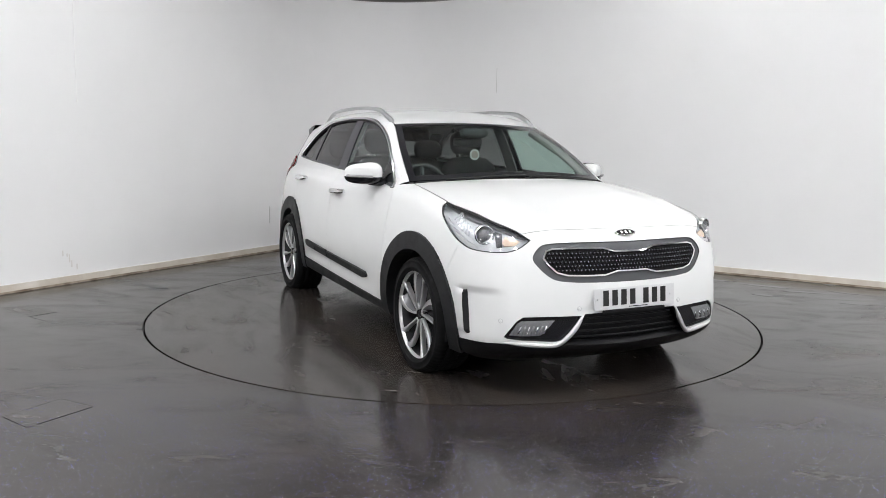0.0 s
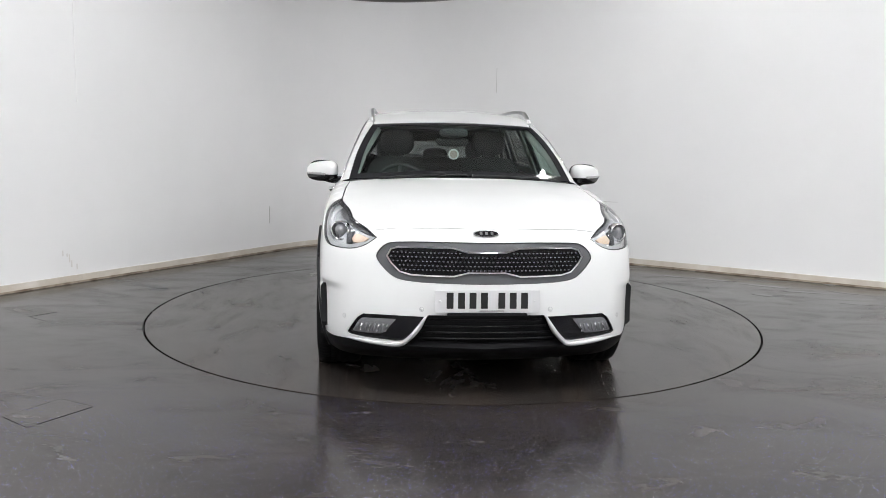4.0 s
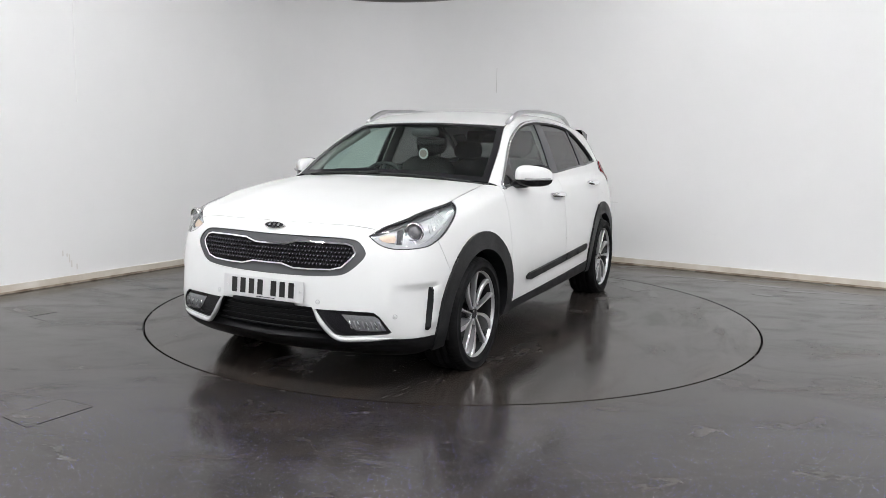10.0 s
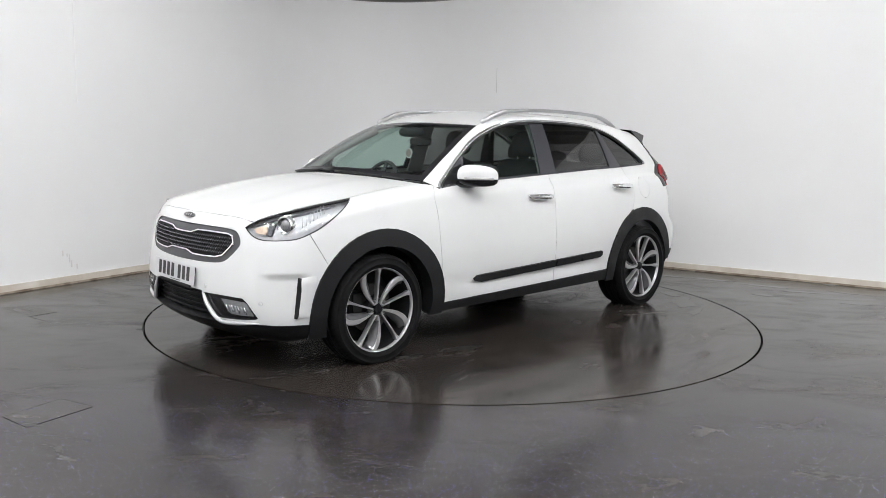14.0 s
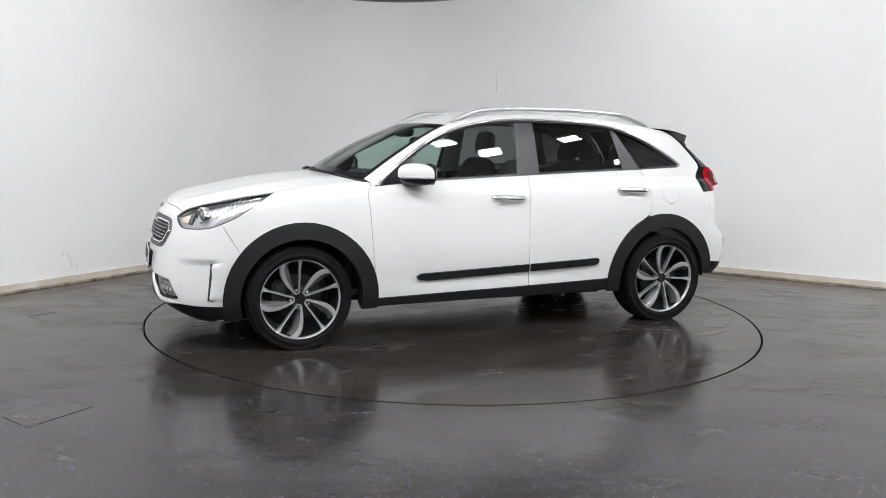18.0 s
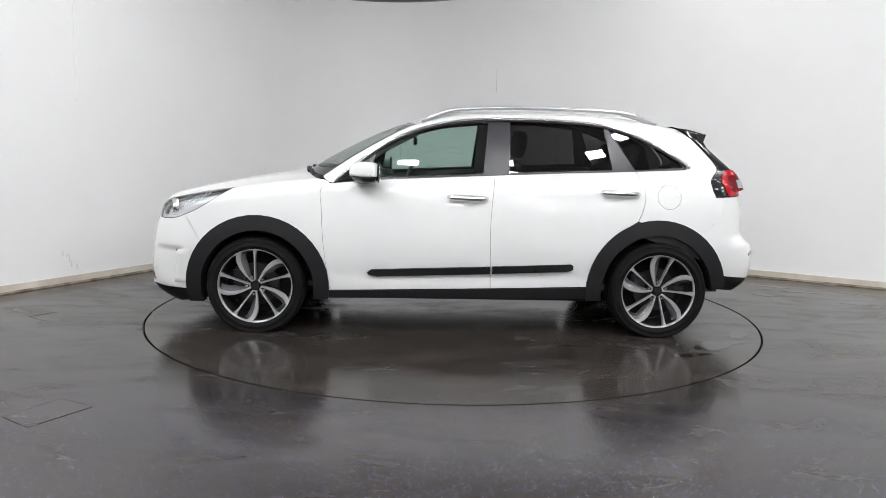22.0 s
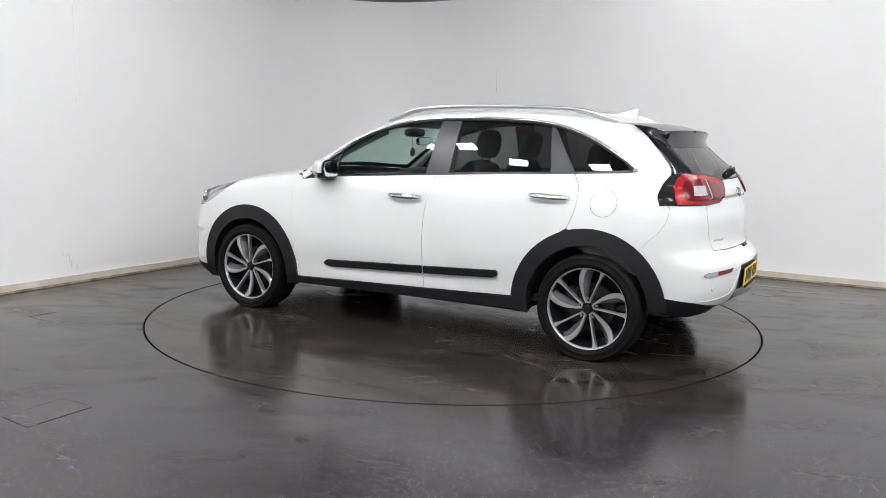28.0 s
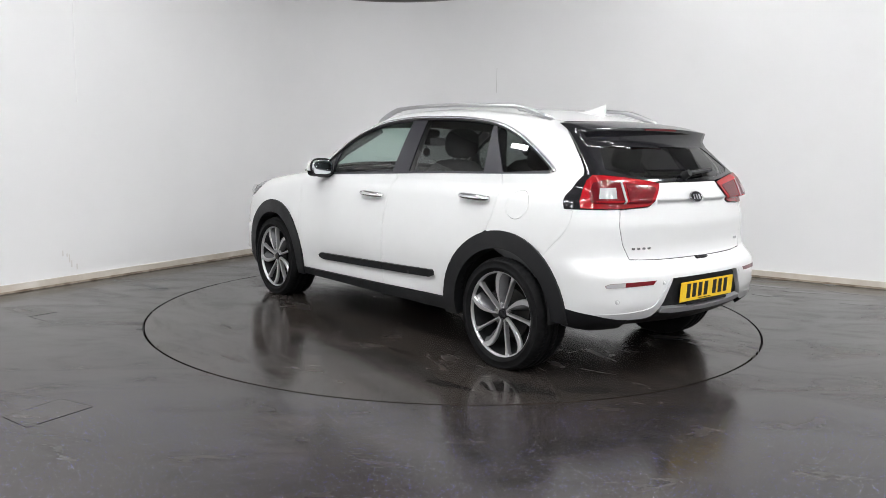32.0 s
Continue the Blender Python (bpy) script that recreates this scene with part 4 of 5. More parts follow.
# tail lamps and tailgate
LAMP_B = chain(to(on_tail, seam(on_side, LAMP_REAR_FRONT)), [(0.563, 0.948), (0.394, 0.960), (0.366, 0.972), (0.304, 1.058), (0.297, 1.082), (0.40, 1.098), (0.536, 1.116), (0.66, 1.128)])
tail_lamps = panel("tail_lamp", on_tail, LAMP_B, GLOSS_BLACK, car, both=True, lift=0.004, depth=0.02, step=0.015, label="red tail lamp with a black side")
rear_low = to(on_tail, on_side(rear_arch[j_seam:]))
gate_edge = seam(on_rear, [(0.579, 0.950), (0.598, 0.86), (0.577, 0.767), (0.542, 0.684), (0.383, 0.677), (0.0, 0.677)])
gate_half = chain(to(on_tail, seam(on_rear, [(0.0, 1.09), (0.28, 1.09)])), [(0.297, 1.082), (0.304, 1.058), (0.366, 0.972), (0.394, 0.960)], to(on_tail, gate_edge))
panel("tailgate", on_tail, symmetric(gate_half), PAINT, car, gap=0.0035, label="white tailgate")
rear_half = chain(to(on_tail, gate_edge)[::-1], to(on_tail, seam(on_side, WING_SEAM)), rear_low[1:],
                  to(on_tail, seam(on_rear, [(0.77, 0.402), (0.72, 0.392), (0.62, 0.385), (0.46, 0.396), (0.415, 0.425), (0.315, 0.582), (0.0, 0.585)])))
panel("rear_bumper", on_tail, symmetric(rear_half), PAINT, car, gap=0.0006, step=0.02, label="white rear bumper")
panel("plate_recess", on_tail, symmetric(to(on_tail, seam(on_rear, [(0.0, 0.59), (0.32, 0.59), (0.41, 0.395), (0.0, 0.36)]))), BLACK_PLASTIC, car, lift=-0.02, depth=0.02, label="black rear bumper centre")
low_b = chain(to(on_tail, seam(on_rear, [(0.58, 0.382), (0.70, 0.394)])), to(on_tail, on_side(np.array([(-1.80, 0.42), (-1.70, 0.335)]))), to(on_tail, seam(on_rear, [(0.72, 0.305), (0.58, 0.318)])))
under_b = to(on_tail, seam(on_rear, [(0.0, 0.392), (0.44, 0.385), (0.60, 0.384), (0.58, 0.318), (0.0, 0.300)]))
panel("rear_undertray", on_tail, symmetric(under_b), LIP_BLACK, car, lift=-0.018, depth=0.03)
panel("rear_lip", on_tail, low_b, LIP_BLACK, car, both=True, lift=0.002, depth=0.05, label="black plastic rear lip")

# rear window and the black hatch round it
hatch_half = chain(to(on_rear, on_top(roof_back))[::-1], to(on_rear, on_side(hatch_side)), to(on_rear, on_tail(np.array([(0.66, 1.130), (0.536, 1.118), (0.40, 1.100), (0.297, 1.090)]))), [(0.0, 1.092)])
back_pane = np.array([(0.0, 1.36), (0.42, 1.345), (0.52, 1.25), (0.585, 1.16), (0.52, 1.137), (0.30, 1.112), (0.0, 1.108)])
panel("hatch_border", on_rear, symmetric(hatch_half), GLOSS_BLACK, car, holes=[symmetric(back_pane)], depth=0.01, label="gloss black hatch border")
panel("rear_window", on_rear, symmetric(back_pane), PRIVACY, car, lift=-0.003, gap=0, depth=0, label="dark rear window")

# ---- wheels ----
def wheel_parts(name, at, flip):
    w = new(name)
    w.parent = car
    w.matrix_local = pose(*at, 0, 0, 180 if flip else 0)
    w["label"] = "black tyre on a five-spoke machined alloy wheel"
    return w


TYRE = lathe([(0.246, -0.004), (0.249, 0.008), (0.256, 0.016), (0.266, 0.018), (0.268, 0.0215), (0.276, 0.0225), (0.278, 0.020), (0.292, 0.020), (0.303, 0.016), (0.305, 0.018), (0.309, 0.016), (0.319, 0.004), (0.326, -0.012), (0.328, -0.020), (0.329, -0.045), (0.322, -0.047), (0.322, -0.056), (0.330, -0.058), (0.330, -0.088), (0.322, -0.090), (0.322, -0.100), (0.330, -0.102), (0.330, -0.135), (0.322, -0.137), (0.322, -0.147), (0.330, -0.149), (0.328, -0.18), (0.318, -0.21), (0.29, -0.222), (0.238, -0.21)], 216)
HUB_Z = 0.311
for v in TYRE.verts:
    r_, turn_ = math.hypot(v.co.x, v.co.z), math.atan2(v.co.z, v.co.x)
    if r_ > 0.318 and round(turn_ / (2 * math.pi) * 216) % 3 == 0:
        # cross grooves cut the shoulders into blocks
        k = 1 - 0.0035 / r_ if not -0.13 < v.co.y < -0.06 else 1.0
        v.co.x, v.co.z = v.co.x * k, v.co.z * k
    if v.co.z < -0.24:
        # the load flattens and bulges the foot
        low = min(1.0, (-0.24 - v.co.z) / 0.07)
        v.co.y += 0.008 * low * (1 if v.co.y > -0.1 else -1)
        v.co.z = max(v.co.z, -HUB_Z + 0.0005)
tyre_mesh = obj("tyre_pattern", TYRE, RUBBER, smooth=True)
RIM = lathe([(0.2515, -0.006), (0.2505, 0.004), (0.2485, 0.006), (0.2435, 0.005), (0.2405, -0.004), (0.238, -0.012)], 96)
BARREL = lathe([(0.2382, -0.0115), (0.230, -0.05), (0.219, -0.12), (0.219, -0.19)], 72)
barrel_mesh = obj("barrel_pattern", BARREL, WHEEL_GREY, smooth=True)
rim_mesh = obj("rim_pattern", RIM, MACHINED, smooth=True)


def spoke(bm, inner, outer, z0, z1, thick):
    """A blade from hub to rim: pairs of (radius, angle, width)."""
    rows = []
    n = len(inner)
    for k, (r, a, w) in enumerate(inner):
        t = k / (n - 1)
        y = z0 + (z1 - z0) * t
        c, s = math.cos(a), math.sin(a)
        pts = []
        for q, dy in ((-0.5, -thick), (-0.5, -0.006), (-0.36, 0.0), (0.36, 0.0), (0.5, -0.006), (0.5, -thick)):
            pts.append(bm.verts.new((r * c - s * w * q, y + dy, r * s + c * w * q)))
        rows.append(pts)
    for a, b in zip(rows, rows[1:]):
        for k in range(5):
            bm.faces.new((a[k], a[k + 1], b[k + 1], b[k]))
    return rows


def wheel(at, flip, phase):
    w = wheel_parts("wheel", at, flip)
    for src, nm in ((tyre_mesh, "tyre"), (rim_mesh, "rim"), (barrel_mesh, "rim_barrel")):
        o = new(nm, src.data)
        o.parent = w
    steps = [i / 10 for i in range(11)]
    for k in range(5):
        a0 = 2 * math.pi * k / 5 + radians(phase)
        # broad blade, straight from the hub, that hooks over to the thin spoke's side at the rim
        rs = [0.036, 0.050, 0.066, 0.085, 0.105, 0.127, 0.150, 0.172, 0.190, 0.206, 0.220, 0.232, 0.243]
        offs = np.interp(rs, [0.036, 0.066, 0.105, 0.147, 0.190, 0.212, 0.230, 0.243], [0.70, 0.72, 0.70, 0.665, 0.60, 0.555, 0.495, 0.43])
        wide = np.interp(rs, [0.036, 0.066, 0.105, 0.147, 0.19, 0.215, 0.243], [0.011, 0.015, 0.021, 0.028, 0.034, 0.036, 0.042])
        blade = [(r, a0 - o, x) for r, o, x in zip(rs, offs, wide)]
        bm = bmesh.new()
        spoke(bm, blade, None, -0.016, -0.001, 0.020)
        bmesh.ops.recalc_face_normals(bm, faces=bm.faces)
        part("spoke", bm, MACHINED, w, "machined alloy spoke")
        # grey pocket wall that falls away from the blade towards the thin spoke
        bm = bmesh.new()
        rows = []
        for r, a, x in blade[2:-1]:
            reach = min(0.030, 0.30 * (r - 0.05))
            edge, floor_ = a + 0.46 * x / r, a + (0.5 * x + reach) / r
            rows.append([bm.verts.new((r * math.cos(q), y, r * math.sin(q))) for q, y in ((edge, -0.010), (edge + 0.25 * (floor_ - edge), -0.016), (floor_, -0.042), (floor_, -0.060))])
        for p, q in zip(rows, rows[1:]):
            for j in range(3):
                bm.faces.new((p[j], p[j + 1], q[j + 1], q[j]))
        bmesh.ops.recalc_face_normals(bm, faces=bm.faces)
        part("spoke_flank", bm, FLANK_GREY, w, "satin grey spoke flank", True)
        bm = bmesh.new()
        spoke(bm, [(0.036 + 0.207 * t, a0 - 0.05 + 0.05 * t - 0.10 * (1 - t) ** 6, 0.010 + 0.003 * t + 0.022 * t ** 10) for t in steps], None, -0.016, -0.001, 0.032)
        bmesh.ops.recalc_face_normals(bm, faces=bm.faces)
        part("thin_spoke", bm, MACHINED, w, "thin machined alloy spoke")
        # the bright bow that ties the pair round its wheel nut
        bow = [(0.040, a0 - 0.41 + 0.33 * q, 0.011) for q in np.linspace(-1, 1, 9)]
        bm = sweep([((0.037 + 0.003 * abs(q)) * math.cos(a), -0.019, (0.037 + 0.003 * abs(q)) * math.sin(a)) for q, (_, a, _) in zip(np.linspace(-1, 1, 9), bow)], 0.0048, 8)
        part("spoke_bow", bm, MACHINED, w, "", True)
        a = a0 - 0.39
        part("wheel_nut", tube(bmesh.new(), 0.010, 0.0085, 0.022, pose(0.060 * math.cos(a), -0.030, 0.060 * math.sin(a), 90), 6), CHROME, w)
    part("hub_cap", tube(bmesh.new(), 0.026, 0.029, 0.02, pose(0, -0.022, 0, 90), 32), GLOSS_BLACK, w, "black hub cap")
    part("hub", tube(bmesh.new(), 0.060, 0.074, 0.03, pose(0, -0.056, 0, 90), 32), WHEEL_GREY, w)
    part("brake_disc", tube(bmesh.new(), 0.145, 0.145, 0.024, pose(0, -0.10, 0, 90), 48), CAST_IRON, w)
    part("brake_caliper", boxed((0.09, 0.07, 0.16), pose(0.115, -0.10, 0.03), 0.015), WHEEL_GREY, w)
    part("wheel_back", tube(bmesh.new(), 0.214, 0.214, 0.01, pose(0, -0.185, 0, 90), 48), UNDER, w)
    return w


for x, phase in ((1.35, 90), (-1.35, 112)):
    wheel((x, 0.850, HUB_Z), False, phase)
    wheel((x, -0.850, HUB_Z), True, phase + 20)
for o in (tyre_mesh, rim_mesh, barrel_mesh):
    bpy.data.objects.remove(o)

# floor pan, its front and rear ends, and the wheel housings
bm = bmesh.new()
box(bm, (1.75, 1.44, 0.10), pose(0, 0, 0.265))
part("floor_pan", bm, UNDER, car, "black floor pan")
for size, at in (((1.26, 1.06, 0.24), (1.40, 0, 0.34)), ((1.0, 1.0, 0.14), (-1.27, 0, 0.37)), ((0.16, 1.42, 0.03), (1.77, 0, 0.215))):
    bm = bmesh.new()
    box(bm, size, pose(*at))
    part("undertray", bm, UNDER, car, "black undertray")
for x, z in (ARCH_F, ARCH_R):
    for s in (1, -1):
        # outer mouth flush with the cladding's inner edge, then a wider well
        r = lathe([(0.378, 0.0), (0.378, -0.05), (0.392, -0.07), (0.392, -0.33), (0.0, -0.33)], 64)
        bmesh.ops.transform(r, matrix=pose(x, s * 0.845, z, 0, 0, 0 if s > 0 else 180), verts=r.verts)
        bmesh.ops.delete(r, geom=[v for v in r.verts if v.co.z < (0.235 if x > 0 else 0.285)], context="VERTS")
        part("wheel_housing", r, UNDER, car, "black wheel housing")


# ---- small outer parts ----
def blob(size, at=(0, 0, 0), power=2.6, seg=28, rings=16):
    """A soft rounded block."""
    bm = bmesh.new()
    bmesh.ops.create_uvsphere(bm, u_segments=seg, v_segments=rings, radius=1.0)
    for v in bm.verts:
        k = sum(abs(c) ** power for c in v.co) ** (-1 / power)
        v.co = Vector([c * k * s / 2 + a for c, s, a in zip(v.co, size, at)])
    return bm


def cut(bm, co, no):
    """Keeps what lies behind a plane, and closes the cut."""
    geom = list(bm.verts) + list(bm.edges) + list(bm.faces)
    r = bmesh.ops.bisect_plane(bm, geom=geom, plane_co=co, plane_no=no, clear_outer=True)
    edges = [e for e in r["geom_cut"] if isinstance(e, bmesh.types.BMEdge)]
    bmesh.ops.holes_fill(bm, edges=edges)
    return bm


def one(where, u, v):
    return Vector(where(np.array([(u, v)], float))[0])


# door mirrors
for s in (1, -1):
    def mirror_shell():
        bm = blob((0.235, 0.212, 0.150), (0, 0, 0), 3.0, 40, 24)
        for v in bm.verts:
            t = v.co.y / 0.205 + 0.5
            v.co.z = v.co.z * (1.0 - 0.22 * t) - 0.012 * t
            v.co.x = -0.10 + (v.co.x + 0.10) * (1.0 - 0.85 * max(t, 0.0) ** 1.4)
            if v.co.x > 0:
                k = 1 - 0.22 * (v.co.x / 0.107) ** 2
                v.co.y, v.co.z = v.co.y * (0.5 + 0.5 * k), v.co.z * k
        bm.transform(pose(0.635, 0.902, 1.082))
        if s < 0:
            bm.transform(Matrix.Diagonal((1, -1, 1, 1)))
            bmesh.ops.reverse_faces(bm, faces=bm.faces)
        return bm
    bm = cut(mirror_shell(), (0.535, 0, 0), (-1, 0, 0))
    lower = bm.copy()
    shell = part("door_mirror", cut(bm, (0, 0, 1.058), (0, 0, -1)), PAINT, car, "white door mirror with a black foot", True)
    part("mirror_base", cut(lower, (0, 0, 1.0565), (0, 0, 1)), GLOSS_BLACK, shell, "gloss black mirror base", True)
    bezel = blob((0.018, 0.192, 0.136), (0.530, 0.899 * s, 1.080), 3.0, 24, 14)
    part("mirror_bezel", bezel, GLOSS_BLACK, shell, "black mirror bezel", True)
    bm = blob((0.012, 0.165, 0.105), (0.521, 0.900 * s, 1.083), 4.0, 20, 12)
    part("mirror_glass", bm, mat("mirror_silver", (0.7, 0.72, 0.74), 0.02, 1.0) if s > 0 else bpy.data.materials["mirror_silver"], shell, "silvered mirror glass", True)
    q = [(x_ + 0.008, y_ * s + 0.021 * s, 1.061) for x_, y_ in ((0.708, 0.860), (0.689, 0.880), (0.667, 0.900), (0.634, 0.930), (0.607, 0.950), (0.570, 0.980))]
    part("indicator", sweep(q, 0.0085, 8), CLEAR_LENS, shell, "clear side indicator", True)
    bm = blob((0.12, 0.17, 0.05), (0.625, 0.80 * s, 1.022), 2.6, 20, 12)
    part("mirror_arm", bm, GLOSS_BLACK, shell, "", True)
    v, f = patch_data(on_side, [(0.835, 1.008), (0.72, 1.105), (0.60, 1.150), (0.585, 1.034)], lift=0.0, depth=0.01)
    if s < 0:
        v, f = mirrored(v, f)
    mesh_object("mirror_mount", v, f, GLOSS_BLACK, shell, twin=s < 0)

# door handles: a bowed bright bar over a shallow cup
for (x, z), kind in (((-0.055, 0.921), "front_door"), ((-1.070, 0.967), "rear_door")):
    for s, door in zip((1, -1), doors[kind]):
        path = []
        for k in range(13):
            t = k / 12 * 2 - 1
            q = one(on_side, x + 0.128 * t, z + 0.004 * t)
            path.append((q.x, (q.y + 0.006 + 0.030 * (1 - t ** 4)) * s, q.z))
        part("handle", sweep(path, lambda t: 0.0205 - 0.006 * abs(2 * t - 1) ** 3, 12, 1.0), CHROME, door, "chrome door handle", True)
        cup = chain([(x + 0.085 * math.cos(a), z - 0.003 + 0.030 * math.sin(a)) for a in np.linspace(0, 2 * math.pi, 25)[:-1]])
        v, f = patch_data(on_side, cup, lift=0.0012, gap=0, depth=0.0, step=0.012)
        if s < 0:
            v, f = mirrored(v, f)
        mesh_object("handle_cup", v, f, PAINT, door, "white recess behind the handle", twin=s < 0)

# roof rails
for s in (1, -1):
    path = []
    for k in range(33):
        t = k / 32
        x = 0.255 - 1.63 * t
        y = float(np.interp(x, [-1.4, -0.8, 0.0, 0.3], [0.500, 0.545, 0.568, 0.562]))
        base = one(on_top, x, y)
        rise = 0.043 * min(1.0, math.sin(math.pi * min(max(t, 0.0), 1.0)) * 2.4) ** 0.8 + 0.002
        path.append((base.x, base.y * s, base.z + rise))
    rail = part("roof_rail", sweep(path, lambda t: 0.0115 + 0.004 * math.exp(-(t / 0.12) ** 2), 10, 1.15), SATIN_SILVER, car, "satin silver roof rail", True)
    for k0, k1 in ((1, 5), (27, 31)):
        foot = [Vector(p) - Vector((0, 0, 0.012)) for p in path[k0:k1 + 1]]
        part("rail_foot", sweep(foot, 0.0095, 8, 1.1), SATIN_SILVER, rail, "", True)

# roof fin
bm = bmesh.new()
rows = []
for k in range(9):
    t = k / 8
    x = -1.148 - 0.20 * t
    h = 0.006 + 0.072 * t ** 1.5
    w = 0.034 * math.sin(math.pi * (0.12 + 0.88 * t) ** 0.8 * 0.9) + 0.004
    z0 = one(on_top, x, 0.0).z - 0.004
    rows.append([bm.verts.new((x - 0.015 * q * (t > 0.8), w * m, z0 + h * q)) for q, m in ((0, 1), (0.45, 0.55), (0.85, 0.25), (1.0, 0.06), (1.0, -0.06), (0.85, -0.25), (0.45, -0.55), (0, -1))])
for a, b in zip(rows, rows[1:]):
    for k in range(7):
        bm.faces.new((a[k], a[k + 1], b[k + 1], b[k]))
bm.faces.new(rows[-1])
bm.faces.new(rows[0][::-1])
bmesh.ops.recalc_face_normals(bm, faces=bm.faces)
part("roof_fin", bm, PAINT, car, "white shark-fin aerial")

# spoiler over the rear window
bm = bmesh.new()
rows = []
for k in range(25):
    u = k / 24 * 2 - 1
    y = 0.575 * u
    e = abs(u) ** 3
    x1, zt = -1.770 + 0.035 * u * u + 0.030 * e, 1.384 - 0.016 * u * u
    a = one(on_rear, y * 0.90, 1.420 - 0.020 * u * u)
    a.x = min(a.x, -1.49)
    low = one(on_rear, y * 0.99, 1.278)
    sect = [(a.x - 0.002, a.z + 0.006), (a.x * 0.6 + x1 * 0.4, a.z * 0.55 + (zt + 0.006) * 0.45 + 0.008), (x1 + 0.03, zt + 0.005), (x1 + 0.004, zt), (x1, zt - 0.008), (x1 + 0.006, zt - 0.020), (x1 * 0.62 + low.x * 0.38 + 0.020, zt - 0.055), (low.x + 0.002, low.z)]
    rows.append([bm.verts.new((px, y, pz)) for px, pz in sect])
for a, b in zip(rows, rows[1:]):
    for k in range(7):
        bm.faces.new((a[k], a[k + 1], b[k + 1], b[k]))
bm.faces.new(rows[0])
bm.faces.new(rows[-1][::-1])
bmesh.ops.recalc_face_normals(bm, faces=bm.faces)
spoiler = part("spoiler", bm, GLOSS_BLACK, car, "gloss black rear spoiler", True)
part("high_brake_lamp", boxed((0.012, 0.30, 0.011), pose(-1.771, 0, 1.377), 0.003), RED_DARK, spoiler, "dark red high brake lamp")

# rear wiper
pivot = one(on_rear, 0.03, 1.118)
part("rear_wiper", tube(bmesh.new(), 0.026, 0.020, 0.045, Matrix.Translation(pivot + Vector((-0.022, 0, 0.012))) @ pose(0, 0, 0, 0, -60), 20), BLACK_PLASTIC, car, "black rear wiper")
wiper = car.children[-1]
arm = [one(on_rear, 0.03 - 0.31 * t, 1.125 + 0.018 * t) + Vector((-0.036 + 0.010 * t, 0, 0.008)) for t in (0, 0.25, 0.5, 0.75, 1)]
part("wiper_arm", sweep(arm, lambda t: 0.011 - 0.004 * t, 8), BLACK_PLASTIC, wiper, "", True)
blade = [one(on_rear, -0.02 - 0.30 * t, 1.135 + 0.016 * t) + Vector((-0.012, 0, 0.006)) for t in (0, 0.25, 0.5, 0.75, 1)]
part("wiper_blade", sweep(blade, 0.007, 6), RUBBER_AND_GAP_SHADE, wiper, "", True)

# front wipers on the screen's foot
for y0, y1 in ((-0.52, 0.02), (0.05, 0.62)):
    pts = [one(on_top, 1.088 - 0.22 * abs(y0 + (y1 - y0) * t) ** 2 - 0.012 * t, y0 + (y1 - y0) * t) + Vector((0.0, 0, 0.006)) for t in np.linspace(0, 1, 9)]
    w = part("wiper", sweep(pts, 0.007, 8), RUBBER_AND_GAP_SHADE, car, "black windscreen wiper", True)
    part("wiper_arm", sweep([p + Vector((0.016, 0, 0.004)) for p in pts[:7]], 0.007, 8), BLACK_PLASTIC, w, "", True)

# grille: bright outline with pinched waist over a studded mesh
shape = [(0.0, 0.748), (0.095, 0.749), (0.165, 0.768), (0.30, 0.770), (0.44, 0.768), (0.475, 0.758), (0.496, 0.722), (0.475, 0.690), (0.432, 0.648), (0.376, 0.634), (0.27, 0.630), (0.165, 0.630), (0.092, 0.648), (0.0, 0.647)]
ring = to(on_nose, on_front(symmetric(np.array(shape))))
grille = panel("grille", on_nose, shrink(ring, 0.004), MESH_BLACK, car, lift=-0.006, gap=0, depth=0.004, label="black grille studded with small crystals in a chrome outline")
panel("grille_outline", on_nose, shrink(ring, -0.002), CHROME, grille, holes=[shrink(ring, 0.0055)], lift=0.002, gap=0, depth=0.012, step=0.02, label="chrome grille outline")
bm = bmesh.new()
studs = []
for row in range(6):
    zz = 0.640 + 0.0205 * row
    for col in range(-26, 27):
        yy = 0.0205 * (col + 0.5 * (row % 2))
        studs.append((yy, zz))
studs = np.array(studs)
studs = studs[inside(symmetric(shrink(np.array(shape), 0.0)), studs)]
keep = inside(shrink(symmetric(np.array(shape)), 0.012), studs)
places = on_front(studs[keep])
for q in places:
    bmesh.ops.create_icosphere(bm, subdivisions=1, radius=0.0062, matrix=Matrix.Translation(Vector(q) + Vector((-0.001, 0, 0))))
o = part("grille_studs", bm, STONE, grille, "small sparkling crystal studs")
# a bevelled six-sided cell round every stud
cell_verts, cell_faces = [], []
for q in places:
    k0 = len(cell_verts)
    for r_, out in ((0.0112, -0.006), (0.0098, 0.001), (0.0078, -0.006)):
        cell_verts += [(q[0] + out, q[1] + r_ * math.cos(math.pi / 3 * k), q[2] + r_ * math.sin(math.pi / 3 * k)) for k in range(6)]
    for j in (0, 6):
        cell_faces += [(k0 + j + k, k0 + j + (k + 1) % 6, k0 + j + 6 + (k + 1) % 6, k0 + j + 6 + k) for k in range(6)]
me = bpy.data.meshes.new("grille_cells")
me.from_pydata(cell_verts, [], cell_faces)
me.materials.append(CELL_GREY)
cells_ = new("grille_cells", me)
cells_.parent = grille
tagged(cells_, "dark six-sided grille cells", kind="stuff")
o["kind"] = "stuff"

